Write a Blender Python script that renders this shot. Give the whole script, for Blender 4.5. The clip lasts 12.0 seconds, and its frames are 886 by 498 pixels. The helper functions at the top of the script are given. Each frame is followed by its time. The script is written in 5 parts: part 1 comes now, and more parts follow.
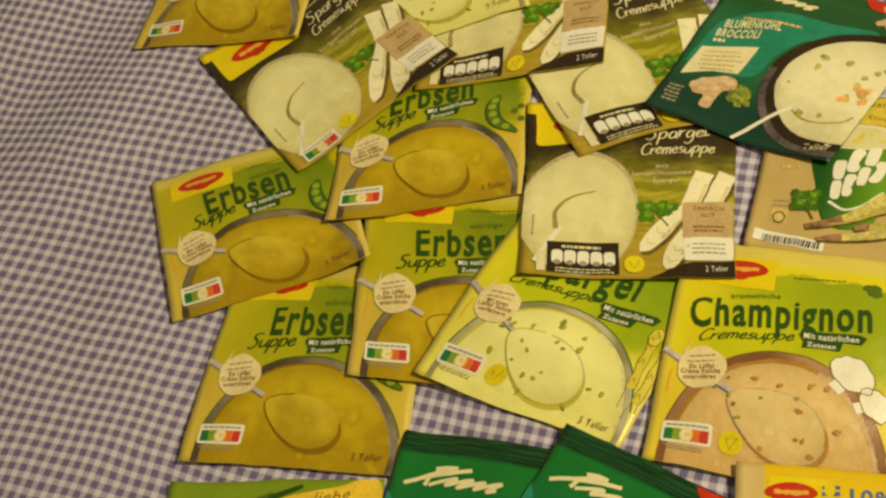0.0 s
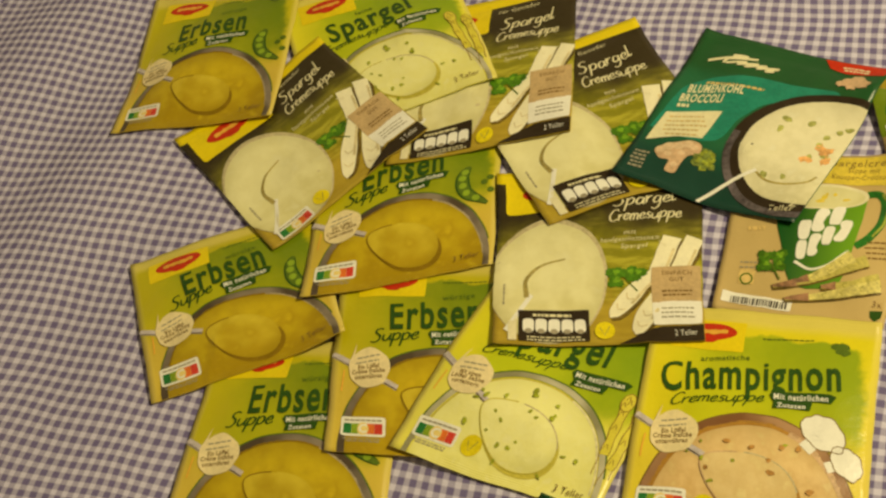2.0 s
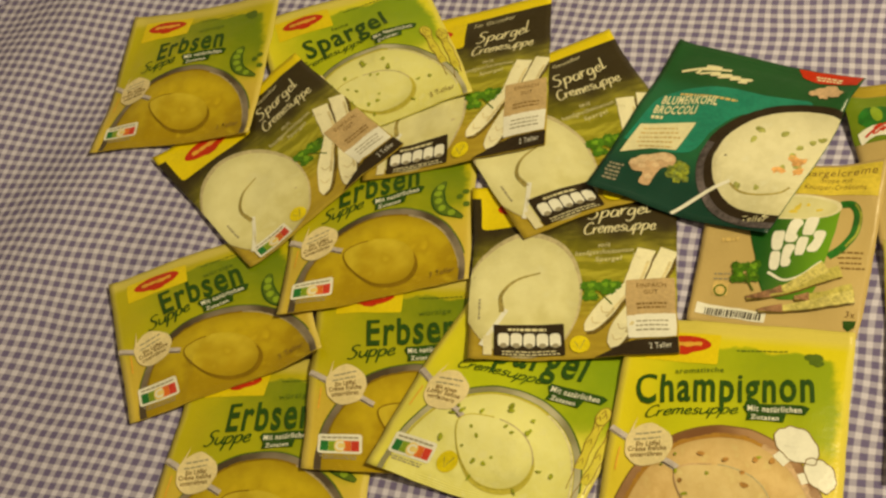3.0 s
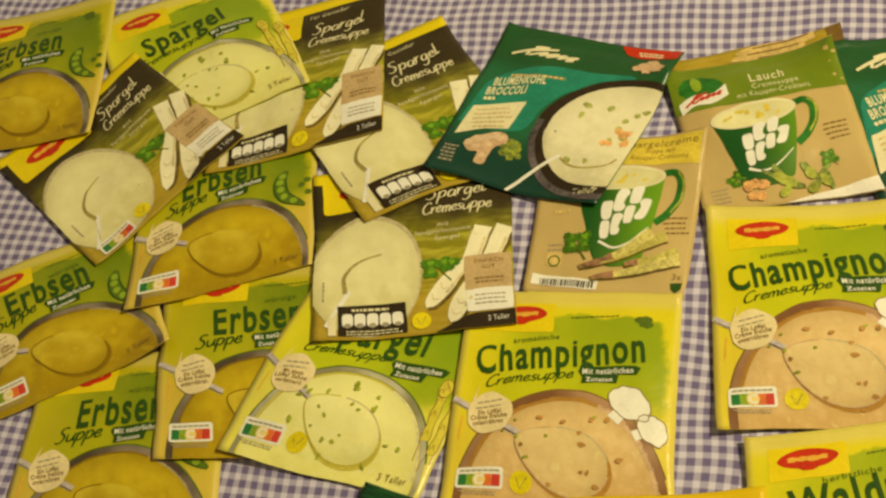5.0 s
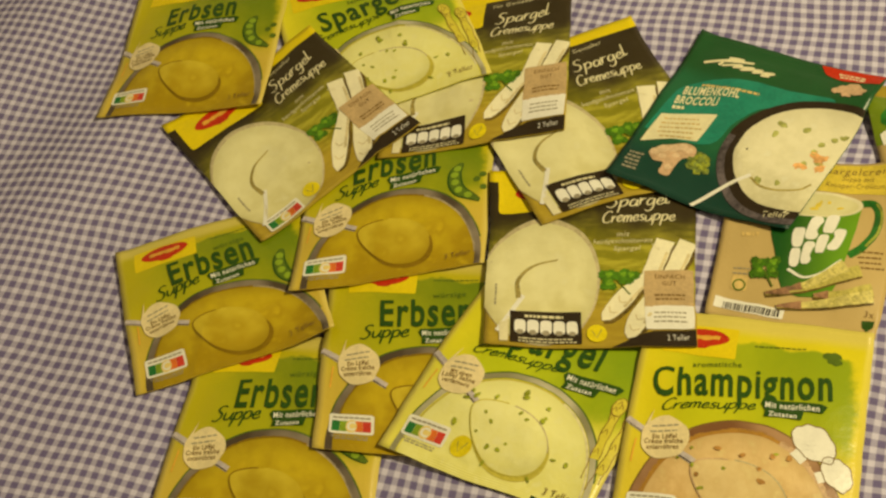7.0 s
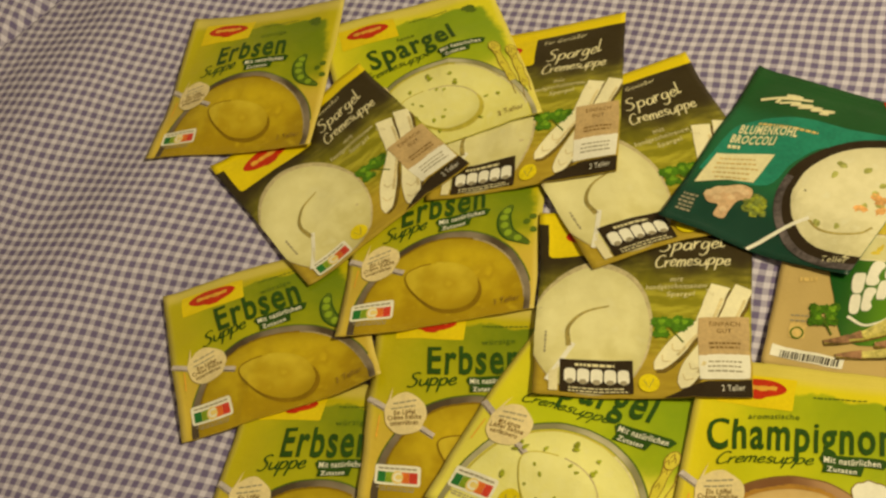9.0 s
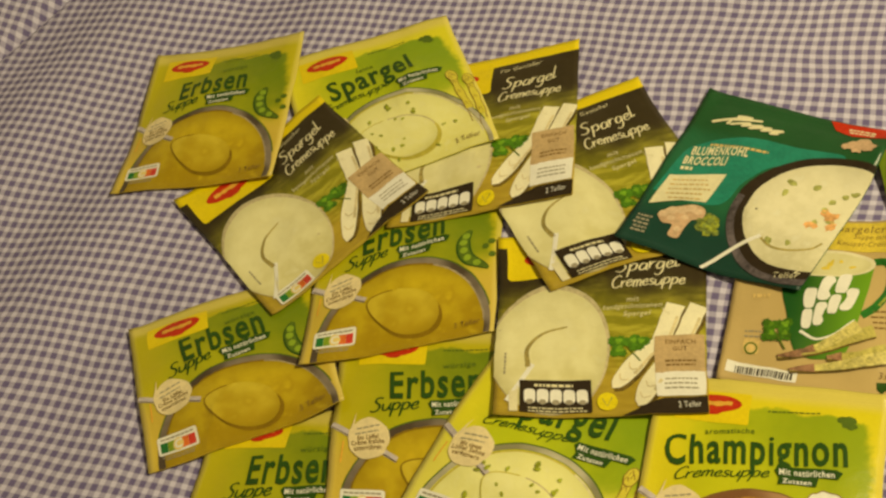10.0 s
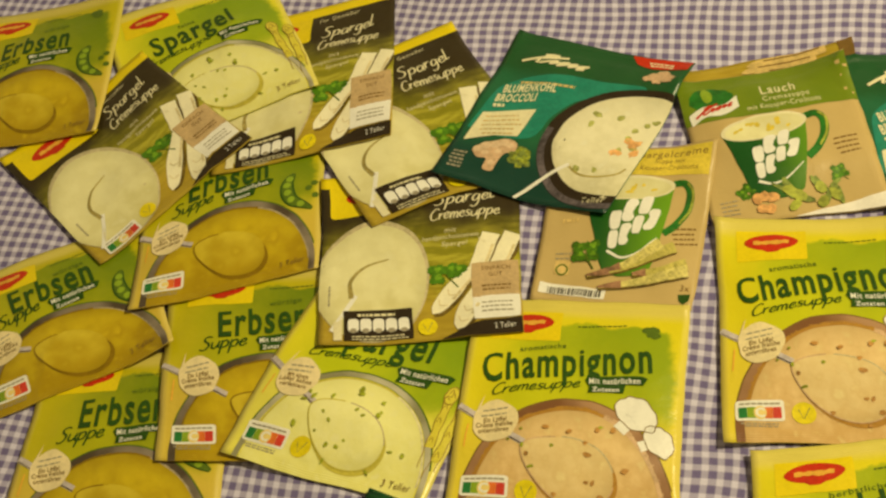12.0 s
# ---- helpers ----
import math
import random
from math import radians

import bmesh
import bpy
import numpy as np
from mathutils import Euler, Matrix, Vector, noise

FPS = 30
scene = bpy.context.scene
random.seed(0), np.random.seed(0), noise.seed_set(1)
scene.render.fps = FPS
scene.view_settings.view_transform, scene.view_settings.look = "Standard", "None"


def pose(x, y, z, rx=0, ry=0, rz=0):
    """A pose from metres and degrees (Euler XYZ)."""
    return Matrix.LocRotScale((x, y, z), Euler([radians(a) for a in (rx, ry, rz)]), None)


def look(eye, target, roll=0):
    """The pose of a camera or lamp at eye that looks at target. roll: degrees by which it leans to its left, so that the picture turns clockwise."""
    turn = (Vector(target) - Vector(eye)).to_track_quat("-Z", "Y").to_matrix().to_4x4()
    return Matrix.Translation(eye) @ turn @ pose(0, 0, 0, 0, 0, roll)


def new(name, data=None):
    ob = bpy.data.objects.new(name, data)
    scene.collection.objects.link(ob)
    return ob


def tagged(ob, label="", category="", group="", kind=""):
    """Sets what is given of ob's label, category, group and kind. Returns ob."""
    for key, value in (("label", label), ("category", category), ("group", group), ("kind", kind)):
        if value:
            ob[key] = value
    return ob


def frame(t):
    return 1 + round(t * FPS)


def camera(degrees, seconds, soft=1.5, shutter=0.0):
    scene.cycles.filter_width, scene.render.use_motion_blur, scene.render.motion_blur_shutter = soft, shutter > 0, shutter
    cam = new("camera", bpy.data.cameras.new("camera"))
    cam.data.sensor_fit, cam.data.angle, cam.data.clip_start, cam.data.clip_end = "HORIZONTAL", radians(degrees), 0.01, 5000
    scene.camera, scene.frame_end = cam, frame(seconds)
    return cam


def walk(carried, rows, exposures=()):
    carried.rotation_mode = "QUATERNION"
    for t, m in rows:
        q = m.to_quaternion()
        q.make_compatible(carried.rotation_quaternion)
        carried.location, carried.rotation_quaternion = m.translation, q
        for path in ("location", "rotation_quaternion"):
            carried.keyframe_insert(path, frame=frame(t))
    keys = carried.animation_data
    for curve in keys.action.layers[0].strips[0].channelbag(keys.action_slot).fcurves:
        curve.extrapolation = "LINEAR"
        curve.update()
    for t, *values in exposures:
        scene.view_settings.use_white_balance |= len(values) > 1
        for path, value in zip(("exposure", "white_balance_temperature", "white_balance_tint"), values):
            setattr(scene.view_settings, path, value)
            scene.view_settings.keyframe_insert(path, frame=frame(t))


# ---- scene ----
cam = camera(35.744, 12.0, soft=2.5)
PATH = [
    (0.0, pose(-0.0733, -0.1861, 0.7297, 33.389, 12.072, 14.091)),
    (0.5, pose(-0.0702, -0.1850, 0.7385, 33.880, 12.673, 13.463)),
    (1.0, pose(-0.0635, -0.1848, 0.7386, 34.431, 13.500, 13.199)),
    (1.5, pose(-0.0551, -0.1844, 0.7345, 35.378, 14.009, 13.171)),
    (2.0, pose(-0.0472, -0.1790, 0.7357, 35.604, 13.611, 12.595)),
    (2.5, pose(-0.0349, -0.1676, 0.7346, 35.552, 14.203, 12.201)),
    (3.0, pose(-0.0298, -0.1708, 0.7361, 35.691, 14.212, 11.936)),
    (3.5, pose(-0.0230, -0.1752, 0.7409, 35.898, 13.731, 10.452)),
    (3.7, pose(-0.0146, -0.1818, 0.7358, 36.173, 13.121, 9.150)),
    (5.3, pose(0.0040, -0.1908, 0.7378, 34.509, 11.945, 6.550)),
    (5.5, pose(0.0008, -0.1924, 0.7363, 34.658, 11.875, 6.559)),
    (6.0, pose(-0.0207, -0.1890, 0.7372, 34.734, 11.619, 8.529)),
    (6.5, pose(-0.0417, -0.1820, 0.7388, 34.558, 11.679, 10.805)),
    (7.0, pose(-0.0686, -0.1685, 0.7430, 34.669, 11.482, 12.866)),
    (7.2, pose(-0.0767, -0.1611, 0.7434, 34.478, 11.476, 13.455)),
    (8.8, pose(-0.0630, -0.1380, 0.7355, 35.312, 13.291, 13.430)),
    (9.0, pose(-0.0623, -0.1390, 0.7375, 35.557, 13.961, 14.416)),
    (9.5, pose(-0.0554, -0.1423, 0.7425, 36.178, 14.211, 14.510)),
    (10.0, pose(-0.0438, -0.1465, 0.7419, 36.524, 14.182, 12.771)),
    (10.5, pose(-0.0298, -0.1571, 0.7410, 35.636, 13.746, 10.703)),
    (11.0, pose(-0.0229, -0.1696, 0.7400, 35.326, 13.132, 9.356)),
    (11.5, pose(-0.0184, -0.1780, 0.7373, 34.954, 12.524, 8.660)),
    (12.0, pose(-0.0068, -0.1876, 0.7375, 35.016, 11.072, 7.392)),
]
walk(cam, PATH)

# ---- light: a warm room lamp on the ceiling, off to the right ----
scene.view_settings.exposure = 0.0
lamp = new("ceiling_light", bpy.data.lights.new("ceiling_light", "AREA"))
lamp.data.shape, lamp.data.size, lamp.data.energy = "DISK", 0.26, 40.0
lamp.data.color = (1.0, 0.83, 0.445)
lamp.matrix_world = look((1.00, 0.48, 1.60), (-0.2, 0.25, 0.0))
world = bpy.data.worlds.new("room_air")
scene.world = world
world.use_nodes = True
world.node_tree.nodes["Background"].inputs["Color"].default_value = (1.0, 0.82, 0.58, 1)
world.node_tree.nodes["Background"].inputs["Strength"].default_value = 0.05

# ---- materials ----
class Nodes:
    """A small helper to wire a procedural material."""

    def __init__(self, name, rough=0.5, spec=0.5):
        self.mat = bpy.data.materials.new(name)
        self.mat.use_nodes = True
        self.tree = self.mat.node_tree
        self.bsdf = self.tree.nodes["Principled BSDF"]
        self.bsdf.inputs["Roughness"].default_value = rough
        self.bsdf.inputs["Specular IOR Level"].default_value = spec

    def add(self, kind, **values):
        node = self.tree.nodes.new(kind)
        for key, value in values.items():
            if key in ("operation", "blend_type", "data_type", "noise_dimensions", "interpolation_type", "feature", "distance", "uv_map", "bands_direction", "wave_type"):
                if key == "operation":
                    node.operation = value
                elif key == "blend_type":
                    node.blend_type = value
                elif key == "data_type":
                    node.data_type = value
                elif key == "noise_dimensions":
                    node.noise_dimensions = value
                elif key == "interpolation_type":
                    node.interpolation_type = value
                elif key == "feature":
                    node.feature = value
                elif key == "uv_map":
                    node.uv_map = value
                elif key == "bands_direction":
                    node.bands_direction = value
            else:
                self.put(node.inputs[key], value)
        return node

    def put(self, socket, value):
        if isinstance(value, bpy.types.NodeSocket):
            self.tree.links.new(value, socket)
        elif isinstance(value, tuple) and len(value) == 3 and socket.type == "RGBA":
            socket.default_value = (*value, 1)
        else:
            socket.default_value = value

    def math(self, op, a, b=0.0, c=0.0):
        node = self.tree.nodes.new("ShaderNodeMath")
        node.operation = op
        for n, v in enumerate((a, b, c)):
            self.put(node.inputs[n], v)
        return node.outputs[0]

    def step(self, value, lo, hi):
        """0 below lo, 1 above hi, smooth between."""
        node = self.tree.nodes.new("ShaderNodeMapRange")
        node.interpolation_type = "SMOOTHSTEP"
        self.put(node.inputs["Value"], value)
        self.put(node.inputs["From Min"], lo)
        self.put(node.inputs["From Max"], hi)
        return node.outputs[0]

    def mix(self, factor, a, b):
        node = self.tree.nodes.new("ShaderNodeMix")
        node.data_type = "RGBA"
        self.put(node.inputs[0], factor)
        self.put(node.inputs[6], a)
        self.put(node.inputs[7], b)
        return node.outputs[2]

    def noise(self, vector, scale, detail=3.0, rough=0.55):
        node = self.tree.nodes.new("ShaderNodeTexNoise")
        self.put(node.inputs["Vector"], vector)
        node.inputs["Scale"].default_value = scale
        node.inputs["Detail"].default_value = detail
        node.inputs["Roughness"].default_value = rough
        return node.outputs["Fac"]

    def uv(self):
        """Across and up the printed face, 0 to 1."""
        node = self.tree.nodes.new("ShaderNodeUVMap")
        node.uv_map = "print"
        split = self.tree.nodes.new("ShaderNodeSeparateXYZ")
        self.tree.links.new(node.outputs[0], split.inputs[0])
        return split.outputs[0], split.outputs[1], node.outputs[0]

    def place(self):
        return self.tree.nodes.new("ShaderNodeTexCoord").outputs["Object"]

    def random(self):
        return self.tree.nodes.new("ShaderNodeObjectInfo").outputs["Random"]

    def done(self, colour, bump=None, strength=0.2, size=0.001):
        self.put(self.bsdf.inputs["Base Color"], colour)
        if bump is not None:
            node = self.tree.nodes.new("ShaderNodeBump")
            node.inputs["Strength"].default_value = strength
            node.inputs["Distance"].default_value = size
            self.put(node.inputs["Height"], bump)
            self.tree.links.new(node.outputs[0], self.bsdf.inputs["Normal"])
        return self.mat


def ink(name, colour, rough=0.34, vary=0.12, spec=0.38):
    """Printed film in one colour, with a little unevenness and fine creases."""
    n = Nodes(name, rough, spec)
    where = n.place()
    cloud = n.math("ADD", n.math("MULTIPLY", n.noise(where, 70.0), 0.55), n.math("MULTIPLY", n.noise(where, 420.0, 4.0), 0.45))
    cloud = n.step(cloud, 0.32, 0.68)
    dark = tuple(c * (1 - 1.3 * vary) for c in colour)
    light = tuple(min(1.0, c * (1 + 1.3 * vary)) for c in colour)
    crease = n.math("ADD", n.noise(where, 38.0, 4.0, 0.55), n.math("MULTIPLY", n.noise(where, 140.0, 3.0, 0.6), 0.3))
    return n.done(n.mix(cloud, dark, light), crease, 0.5, 0.0016)


def wall_paint():
    n = Nodes("wall_paint", 0.9, 0.2)
    where = n.place()
    return n.done(n.mix(n.noise(where, 3.0), (0.72, 0.68, 0.60), (0.80, 0.77, 0.70)), n.noise(where, 180.0), 0.2, 0.001)


def gingham():
    """Woven cotton checks: white, half-tone and violet squares, period 8.7 mm."""
    n = Nodes("gingham_cotton", 0.9, 0.15)
    where = n.place()
    warp = n.tree.nodes.new("ShaderNodeTexNoise")
    warp.inputs["Scale"].default_value = 7.0
    n.put(warp.inputs["Vector"], where)
    bend = n.add("ShaderNodeVectorMath", operation="SCALE")
    shift = n.add("ShaderNodeVectorMath", operation="SUBTRACT")
    n.put(shift.inputs[0], warp.outputs["Color"])
    shift.inputs[1].default_value = (0.5, 0.5, 0.5)
    n.put(bend.inputs[0], shift.outputs[0])
    bend.inputs["Scale"].default_value = 0.02
    moved = n.add("ShaderNodeVectorMath", operation="ADD")
    n.put(moved.inputs[0], where)
    n.put(moved.inputs[1], bend.outputs[0])
    turn = n.add("ShaderNodeVectorRotate")
    n.put(turn.inputs["Vector"], moved.outputs[0])
    turn.inputs["Angle"].default_value = radians(CLOTH_TURN)
    split = n.add("ShaderNodeSeparateXYZ")
    n.put(split.inputs[0], turn.outputs[0])
    bands = []
    for axis in (0, 1):
        wave = n.math("SINE", n.math("MULTIPLY", split.outputs[axis], 2 * math.pi / CLOTH_PERIOD))
        bands.append(n.step(wave, -0.55, 0.25))
    both = n.math("MULTIPLY", n.math("ADD", bands[0], bands[1]), 0.5)
    thread = n.noise(where, 1500.0, 2.0)
    worn = n.noise(where, 14.0, 4.0)
    tone = n.math("ADD", both, n.math("MULTIPLY", n.math("SUBTRACT", thread, 0.5), 0.35))
    violet = n.mix(worn, (0.135, 0.113, 0.26), (0.175, 0.150, 0.32))
    white = n.mix(worn, (0.60, 0.58, 0.79), (0.68, 0.66, 0.85))
    weave = n.noise(where, 900.0, 2.0)
    return n.done(n.mix(tone, white, violet), weave, 0.5, 0.0008)


# ---- mesh helpers ----
def mesh_object(name, bm, material, parent=None, label="", smooth=True):
    data = bpy.data.meshes.new(name)
    bm.to_mesh(data)
    bm.free()
    data.materials.append(material)
    if smooth:
        data.polygons.foreach_set("use_smooth", [True] * len(data.polygons))
    ob = new(name, data)
    ob.parent = parent
    if label:
        tagged(ob, label)
    return ob


def box(x0, y0, z0, x1, y1, z1):
    bm = bmesh.new()
    bmesh.ops.create_cube(bm, size=1.0, matrix=Matrix.LocRotScale(((x0 + x1) / 2, (y0 + y1) / 2, (z0 + z1) / 2), None, (x1 - x0, y1 - y0, z1 - z0)))
    return bm


# ---- the cloth: one height field, on which the packets are laid one after the other ----
CELL = 0.0025
X0, Y0 = -0.80, -0.16
NX, NY = 480, 360


def cloth_height(x, y):
    """Soft folds of the bedspread."""
    folds = 0.0040 * noise.noise((x * 5.0, y * 7.0, 0.3)) + 0.0022 * noise.noise((x * 14.0, y * 9.0, 4.1))
    far = max(0.0, -0.52 - x + 0.25 * (y - 0.2))
    folds += 0.005 * math.sin(far * 34.0 + y * 9.0) * min(1.0, far * 5.0)
    # a fold that runs across the far left corner
    off = (x + 0.808) * 0.857 - (y - 0.558) * 0.515
    rise = min(1.0, max(0.0, 0.5 - off / 0.10))
    folds += 0.007 * rise * rise * (3 - 2 * rise) - 0.008 * math.exp(-((off / 0.006) ** 2))
    return folds


heights = np.array([[cloth_height(X0 + i * CELL, Y0 + j * CELL) for i in range(NX)] for j in range(NY)])


def sample(field, x, y):
    fx = np.clip((x - X0) / CELL, 0, NX - 1.001)
    fy = np.clip((y - Y0) / CELL, 0, NY - 1.001)
    i, j = fx.astype(int), fy.astype(int)
    a, b = fx - i, fy - j
    return field[j, i] * (1 - a) * (1 - b) + field[j, i + 1] * a * (1 - b) + field[j + 1, i] * (1 - a) * b + field[j + 1, i + 1] * a * b


def blur(h):
    p = np.pad(h, 1, mode="edge")
    # keep slopes at the rim
    p[0], p[-1], p[:, 0], p[:, -1] = 2 * p[1] - p[2], 2 * p[-2] - p[-3], 2 * p[:, 1] - p[:, 2], 2 * p[:, -2] - p[:, -3]
    return (p[:-2, 1:-1] + p[2:, 1:-1] + p[1:-1, :-2] + p[1:-1, 2:] + 2 * h) / 6


class Packet:
    """A filled, sealed sachet lying on what is under it. Its printed face has the coordinates s (across) and t (up), 0 to 1."""

    STEPS_S, STEPS_T = 30, 34

    def __init__(self, x, y, turn, width, height, material, label, fill=0.005, sag=0.45, seed=0, curl=(0, 0, 0, 0), lean=0.0, taper=0.0, kind="soup_packet"):
        self.w, self.h, self.x, self.y, self.turn = width, height, x, y, radians(turn)
        self.lean, self.taper = lean, taper
        self.seed = seed * 4.37
        self.lay(fill, sag, seed, curl)
        ns, nt = self.STEPS_S + 1, self.STEPS_T + 1
        bm = bmesh.new()
        uv = bm.loops.layers.uv.new("print")
        rows_top, rows_low, face_at = [], [], {}
        for j in range(nt):
            rows_top.append([bm.verts.new(self.local(i / (ns - 1), j / (nt - 1), 0.0)) for i in range(ns)])
        for j in range(nt):
            row = []
            for i in range(ns):
                rim = i in (0, ns - 1) or j in (0, nt - 1)
                u, v, _ = self.local(i / (ns - 1), j / (nt - 1), 0.0)
                row.append(bm.verts.new((u, v, self.rest[j, i] - self.base + (0.0 if not rim else 0.0001))))
            rows_low.append(row)
        for j in range(nt):
            for i in range(ns):
                face_at[rows_top[j][i]] = face_at[rows_low[j][i]] = (i / (ns - 1), j / (nt - 1))
        for j in range(nt - 1):
            for i in range(ns - 1):
                bm.faces.new((rows_top[j][i], rows_top[j][i + 1], rows_top[j + 1][i + 1], rows_top[j + 1][i]))
                bm.faces.new((rows_low[j][i], rows_low[j + 1][i], rows_low[j + 1][i + 1], rows_low[j][i + 1]))
        for i in range(ns - 1):
            bm.faces.new((rows_low[0][i], rows_low[0][i + 1], rows_top[0][i + 1], rows_top[0][i]))
            bm.faces.new((rows_top[-1][i], rows_top[-1][i + 1], rows_low[-1][i + 1], rows_low[-1][i]))
        for j in range(nt - 1):
            bm.faces.new((rows_top[j][0], rows_top[j + 1][0], rows_low[j + 1][0], rows_low[j][0]))
            bm.faces.new((rows_low[j][-1], rows_low[j + 1][-1], rows_top[j + 1][-1], rows_top[j][-1]))
        for face in bm.faces:
            for loop in face.loops:
                loop[uv].uv = face_at[loop.vert]
        self.ob = mesh_object(kind, bm, material)
        self.ob.matrix_world = pose(x, y, self.base, 0, 0, turn)
        tagged(self.ob, label, "soup packet", "soup packets on the cloth")

    def flat(self, s, t):
        """The face's own plane: a sheet that leans and narrows a little, as a filled bag does when it is put down."""
        v = (t - 0.5) * self.h
        return (s - 0.5) * self.w * (1 + self.taper * (t - 0.5)) + self.lean * v, v

    def world(self, s, t):
        u, v = self.flat(s, t)
        return self.x + u * math.cos(self.turn) - v * math.sin(self.turn), self.y + u * math.sin(self.turn) + v * math.cos(self.turn)

    def lay(self, fill, sag, seed, curl):
        s, t = np.meshgrid(np.linspace(0, 1, self.STEPS_S + 1), np.linspace(0, 1, self.STEPS_T + 1))
        x, y = self.world(s, t)
        under = sample(heights, x, y)
        rest = under.copy()
        for _ in range(30):
            rest = np.maximum(under, blur(rest))
        for _ in range(6):
            rest = blur(rest)
        rest = np.maximum(rest, under) + 0.0004
        # corners that stand up: lower left, lower right, upper left, upper right
        for lift, (cs, ct) in zip(curl, ((0, 0), (1, 0), (0, 1), (1, 1))):
            near = np.clip(1 - np.hypot((s - cs) * self.w, (t - ct) * self.h) / 0.06, 0, 1)
            rest = rest + lift * near**2
        # the sealed seams stand a little off what is under them
        reach = 0.014
        side = np.clip(1 - s * self.w / reach, 0, 1) ** 2
        foot = np.clip(1 - t * self.h / reach, 0, 1) ** 2
        along = np.array([[0.55 + 0.9 * noise.noise((b * 3.1 + seed * 2.9, a * 2.7, seed * 0.9)) for a in s[0]] for b in t[:, 0]])
        rest = rest + 0.0027 * np.clip(along, 0.1, 1.0) * np.maximum(side, 0.6 * foot)
        self.base = float(rest.min())
        self.rest = rest
        across = np.clip(1 - (2 * s - 1) ** 2, 0, 1) ** 0.75
        up = np.clip((t - 0.06) / 0.30, 0, 1) * np.clip((0.93 - t) / 0.55, 0, 1) ** sag
        wave = np.array([[noise.noise((a * 4.0 + seed * 7.3, b * 4.5, seed * 1.7)) + 0.25 * noise.noise((a * 9.0 + 3 + seed, b * 8.0, 2.0)) for a in s[0]] for b in t[:, 0]])
        inside = np.clip(np.minimum.reduce([s, 1 - s, t, 1 - t]) / 0.06, 0, 1)
        self.top = rest + 0.0008 + fill * across * np.clip(up * 1.3, 0, 1) + 0.0015 * wave * (0.25 + 0.75 * inside)
        self.top = np.maximum(self.top, rest + 0.0006)
        # leave the new surface in the height field
        reach = np.hypot(self.w, self.h) / 2 + CELL
        i0, i1 = max(0, int((self.x - reach - X0) / CELL)), min(NX - 1, int((self.x + reach - X0) / CELL) + 1)
        j0, j1 = max(0, int((self.y - reach - Y0) / CELL)), min(NY - 1, int((self.y + reach - Y0) / CELL) + 1)
        gx, gy = np.meshgrid(X0 + np.arange(i0, i1) * CELL, Y0 + np.arange(j0, j1) * CELL)
        dx, dy = gx - self.x, gy - self.y
        pt = (-dx * math.sin(self.turn) + dy * math.cos(self.turn)) / self.h + 0.5
        ps = (dx * math.cos(self.turn) + dy * math.sin(self.turn) - self.lean * (pt - 0.5) * self.h) / (self.w * (1 + self.taper * (pt - 0.5))) + 0.5
        inside = (ps >= -0.01) & (ps <= 1.01) & (pt >= -0.01) & (pt <= 1.01)
        z = self.grid(self.top, np.clip(ps, 0, 1), np.clip(pt, 0, 1))
        patch = heights[j0:j1, i0:i1]
        patch[inside] = np.maximum(patch, z + 0.0003)[inside]

    def grid(self, field, s, t):
        fs, ft = np.clip(s, 0, 1) * self.STEPS_S, np.clip(t, 0, 1) * self.STEPS_T
        i = np.minimum(np.asarray(fs).astype(int), self.STEPS_S - 1)
        j = np.minimum(np.asarray(ft).astype(int), self.STEPS_T - 1)
        a, b = fs - i, ft - j
        return field[j, i] * (1 - a) * (1 - b) + field[j, i + 1] * a * (1 - b) + field[j + 1, i] * (1 - a) * b + field[j + 1, i + 1] * a * b

    def local(self, s, t, lift):
        du = 0.0021 * noise.noise((s * 1.7 + self.seed, t * 2.3, 0.7)) + 0.0005 * noise.noise((s * 9.0, t * 11.0, self.seed))
        dv = 0.0021 * noise.noise((s * 2.1, t * 1.9 + self.seed, 5.2)) + 0.0005 * noise.noise((s * 11.0, t * 8.0, 3.0 + self.seed))
        u, v = self.flat(s, t)
        return (u + du, v + dv, float(self.grid(self.top, s, t)) - self.base + lift)


# ---- the room around ----
CLOTH_TURN, CLOTH_PERIOD = 4.0, 0.0088
paint = wall_paint()
for name, span in (("wall_north", (-2.2, 2.2, 0, 2.2, 2.3, 2.4)), ("wall_south", (-2.2, -2.3, 0, 2.2, -2.2, 2.4)), ("wall_east", (2.2, -2.3, 0, 2.3, 2.3, 2.4)), ("wall_west", (-2.3, -2.3, 0, -2.2, 2.3, 2.4)), ("ceiling", (-2.3, -2.3, 2.4, 2.3, 2.3, 2.5)), ("floor", (-2.3, -2.3, -0.6, 2.3, 2.3, -0.5))):
    tagged(mesh_object(name, box(*span), paint, smooth=False), "plain pale painted room surface", "wall", kind="structure")


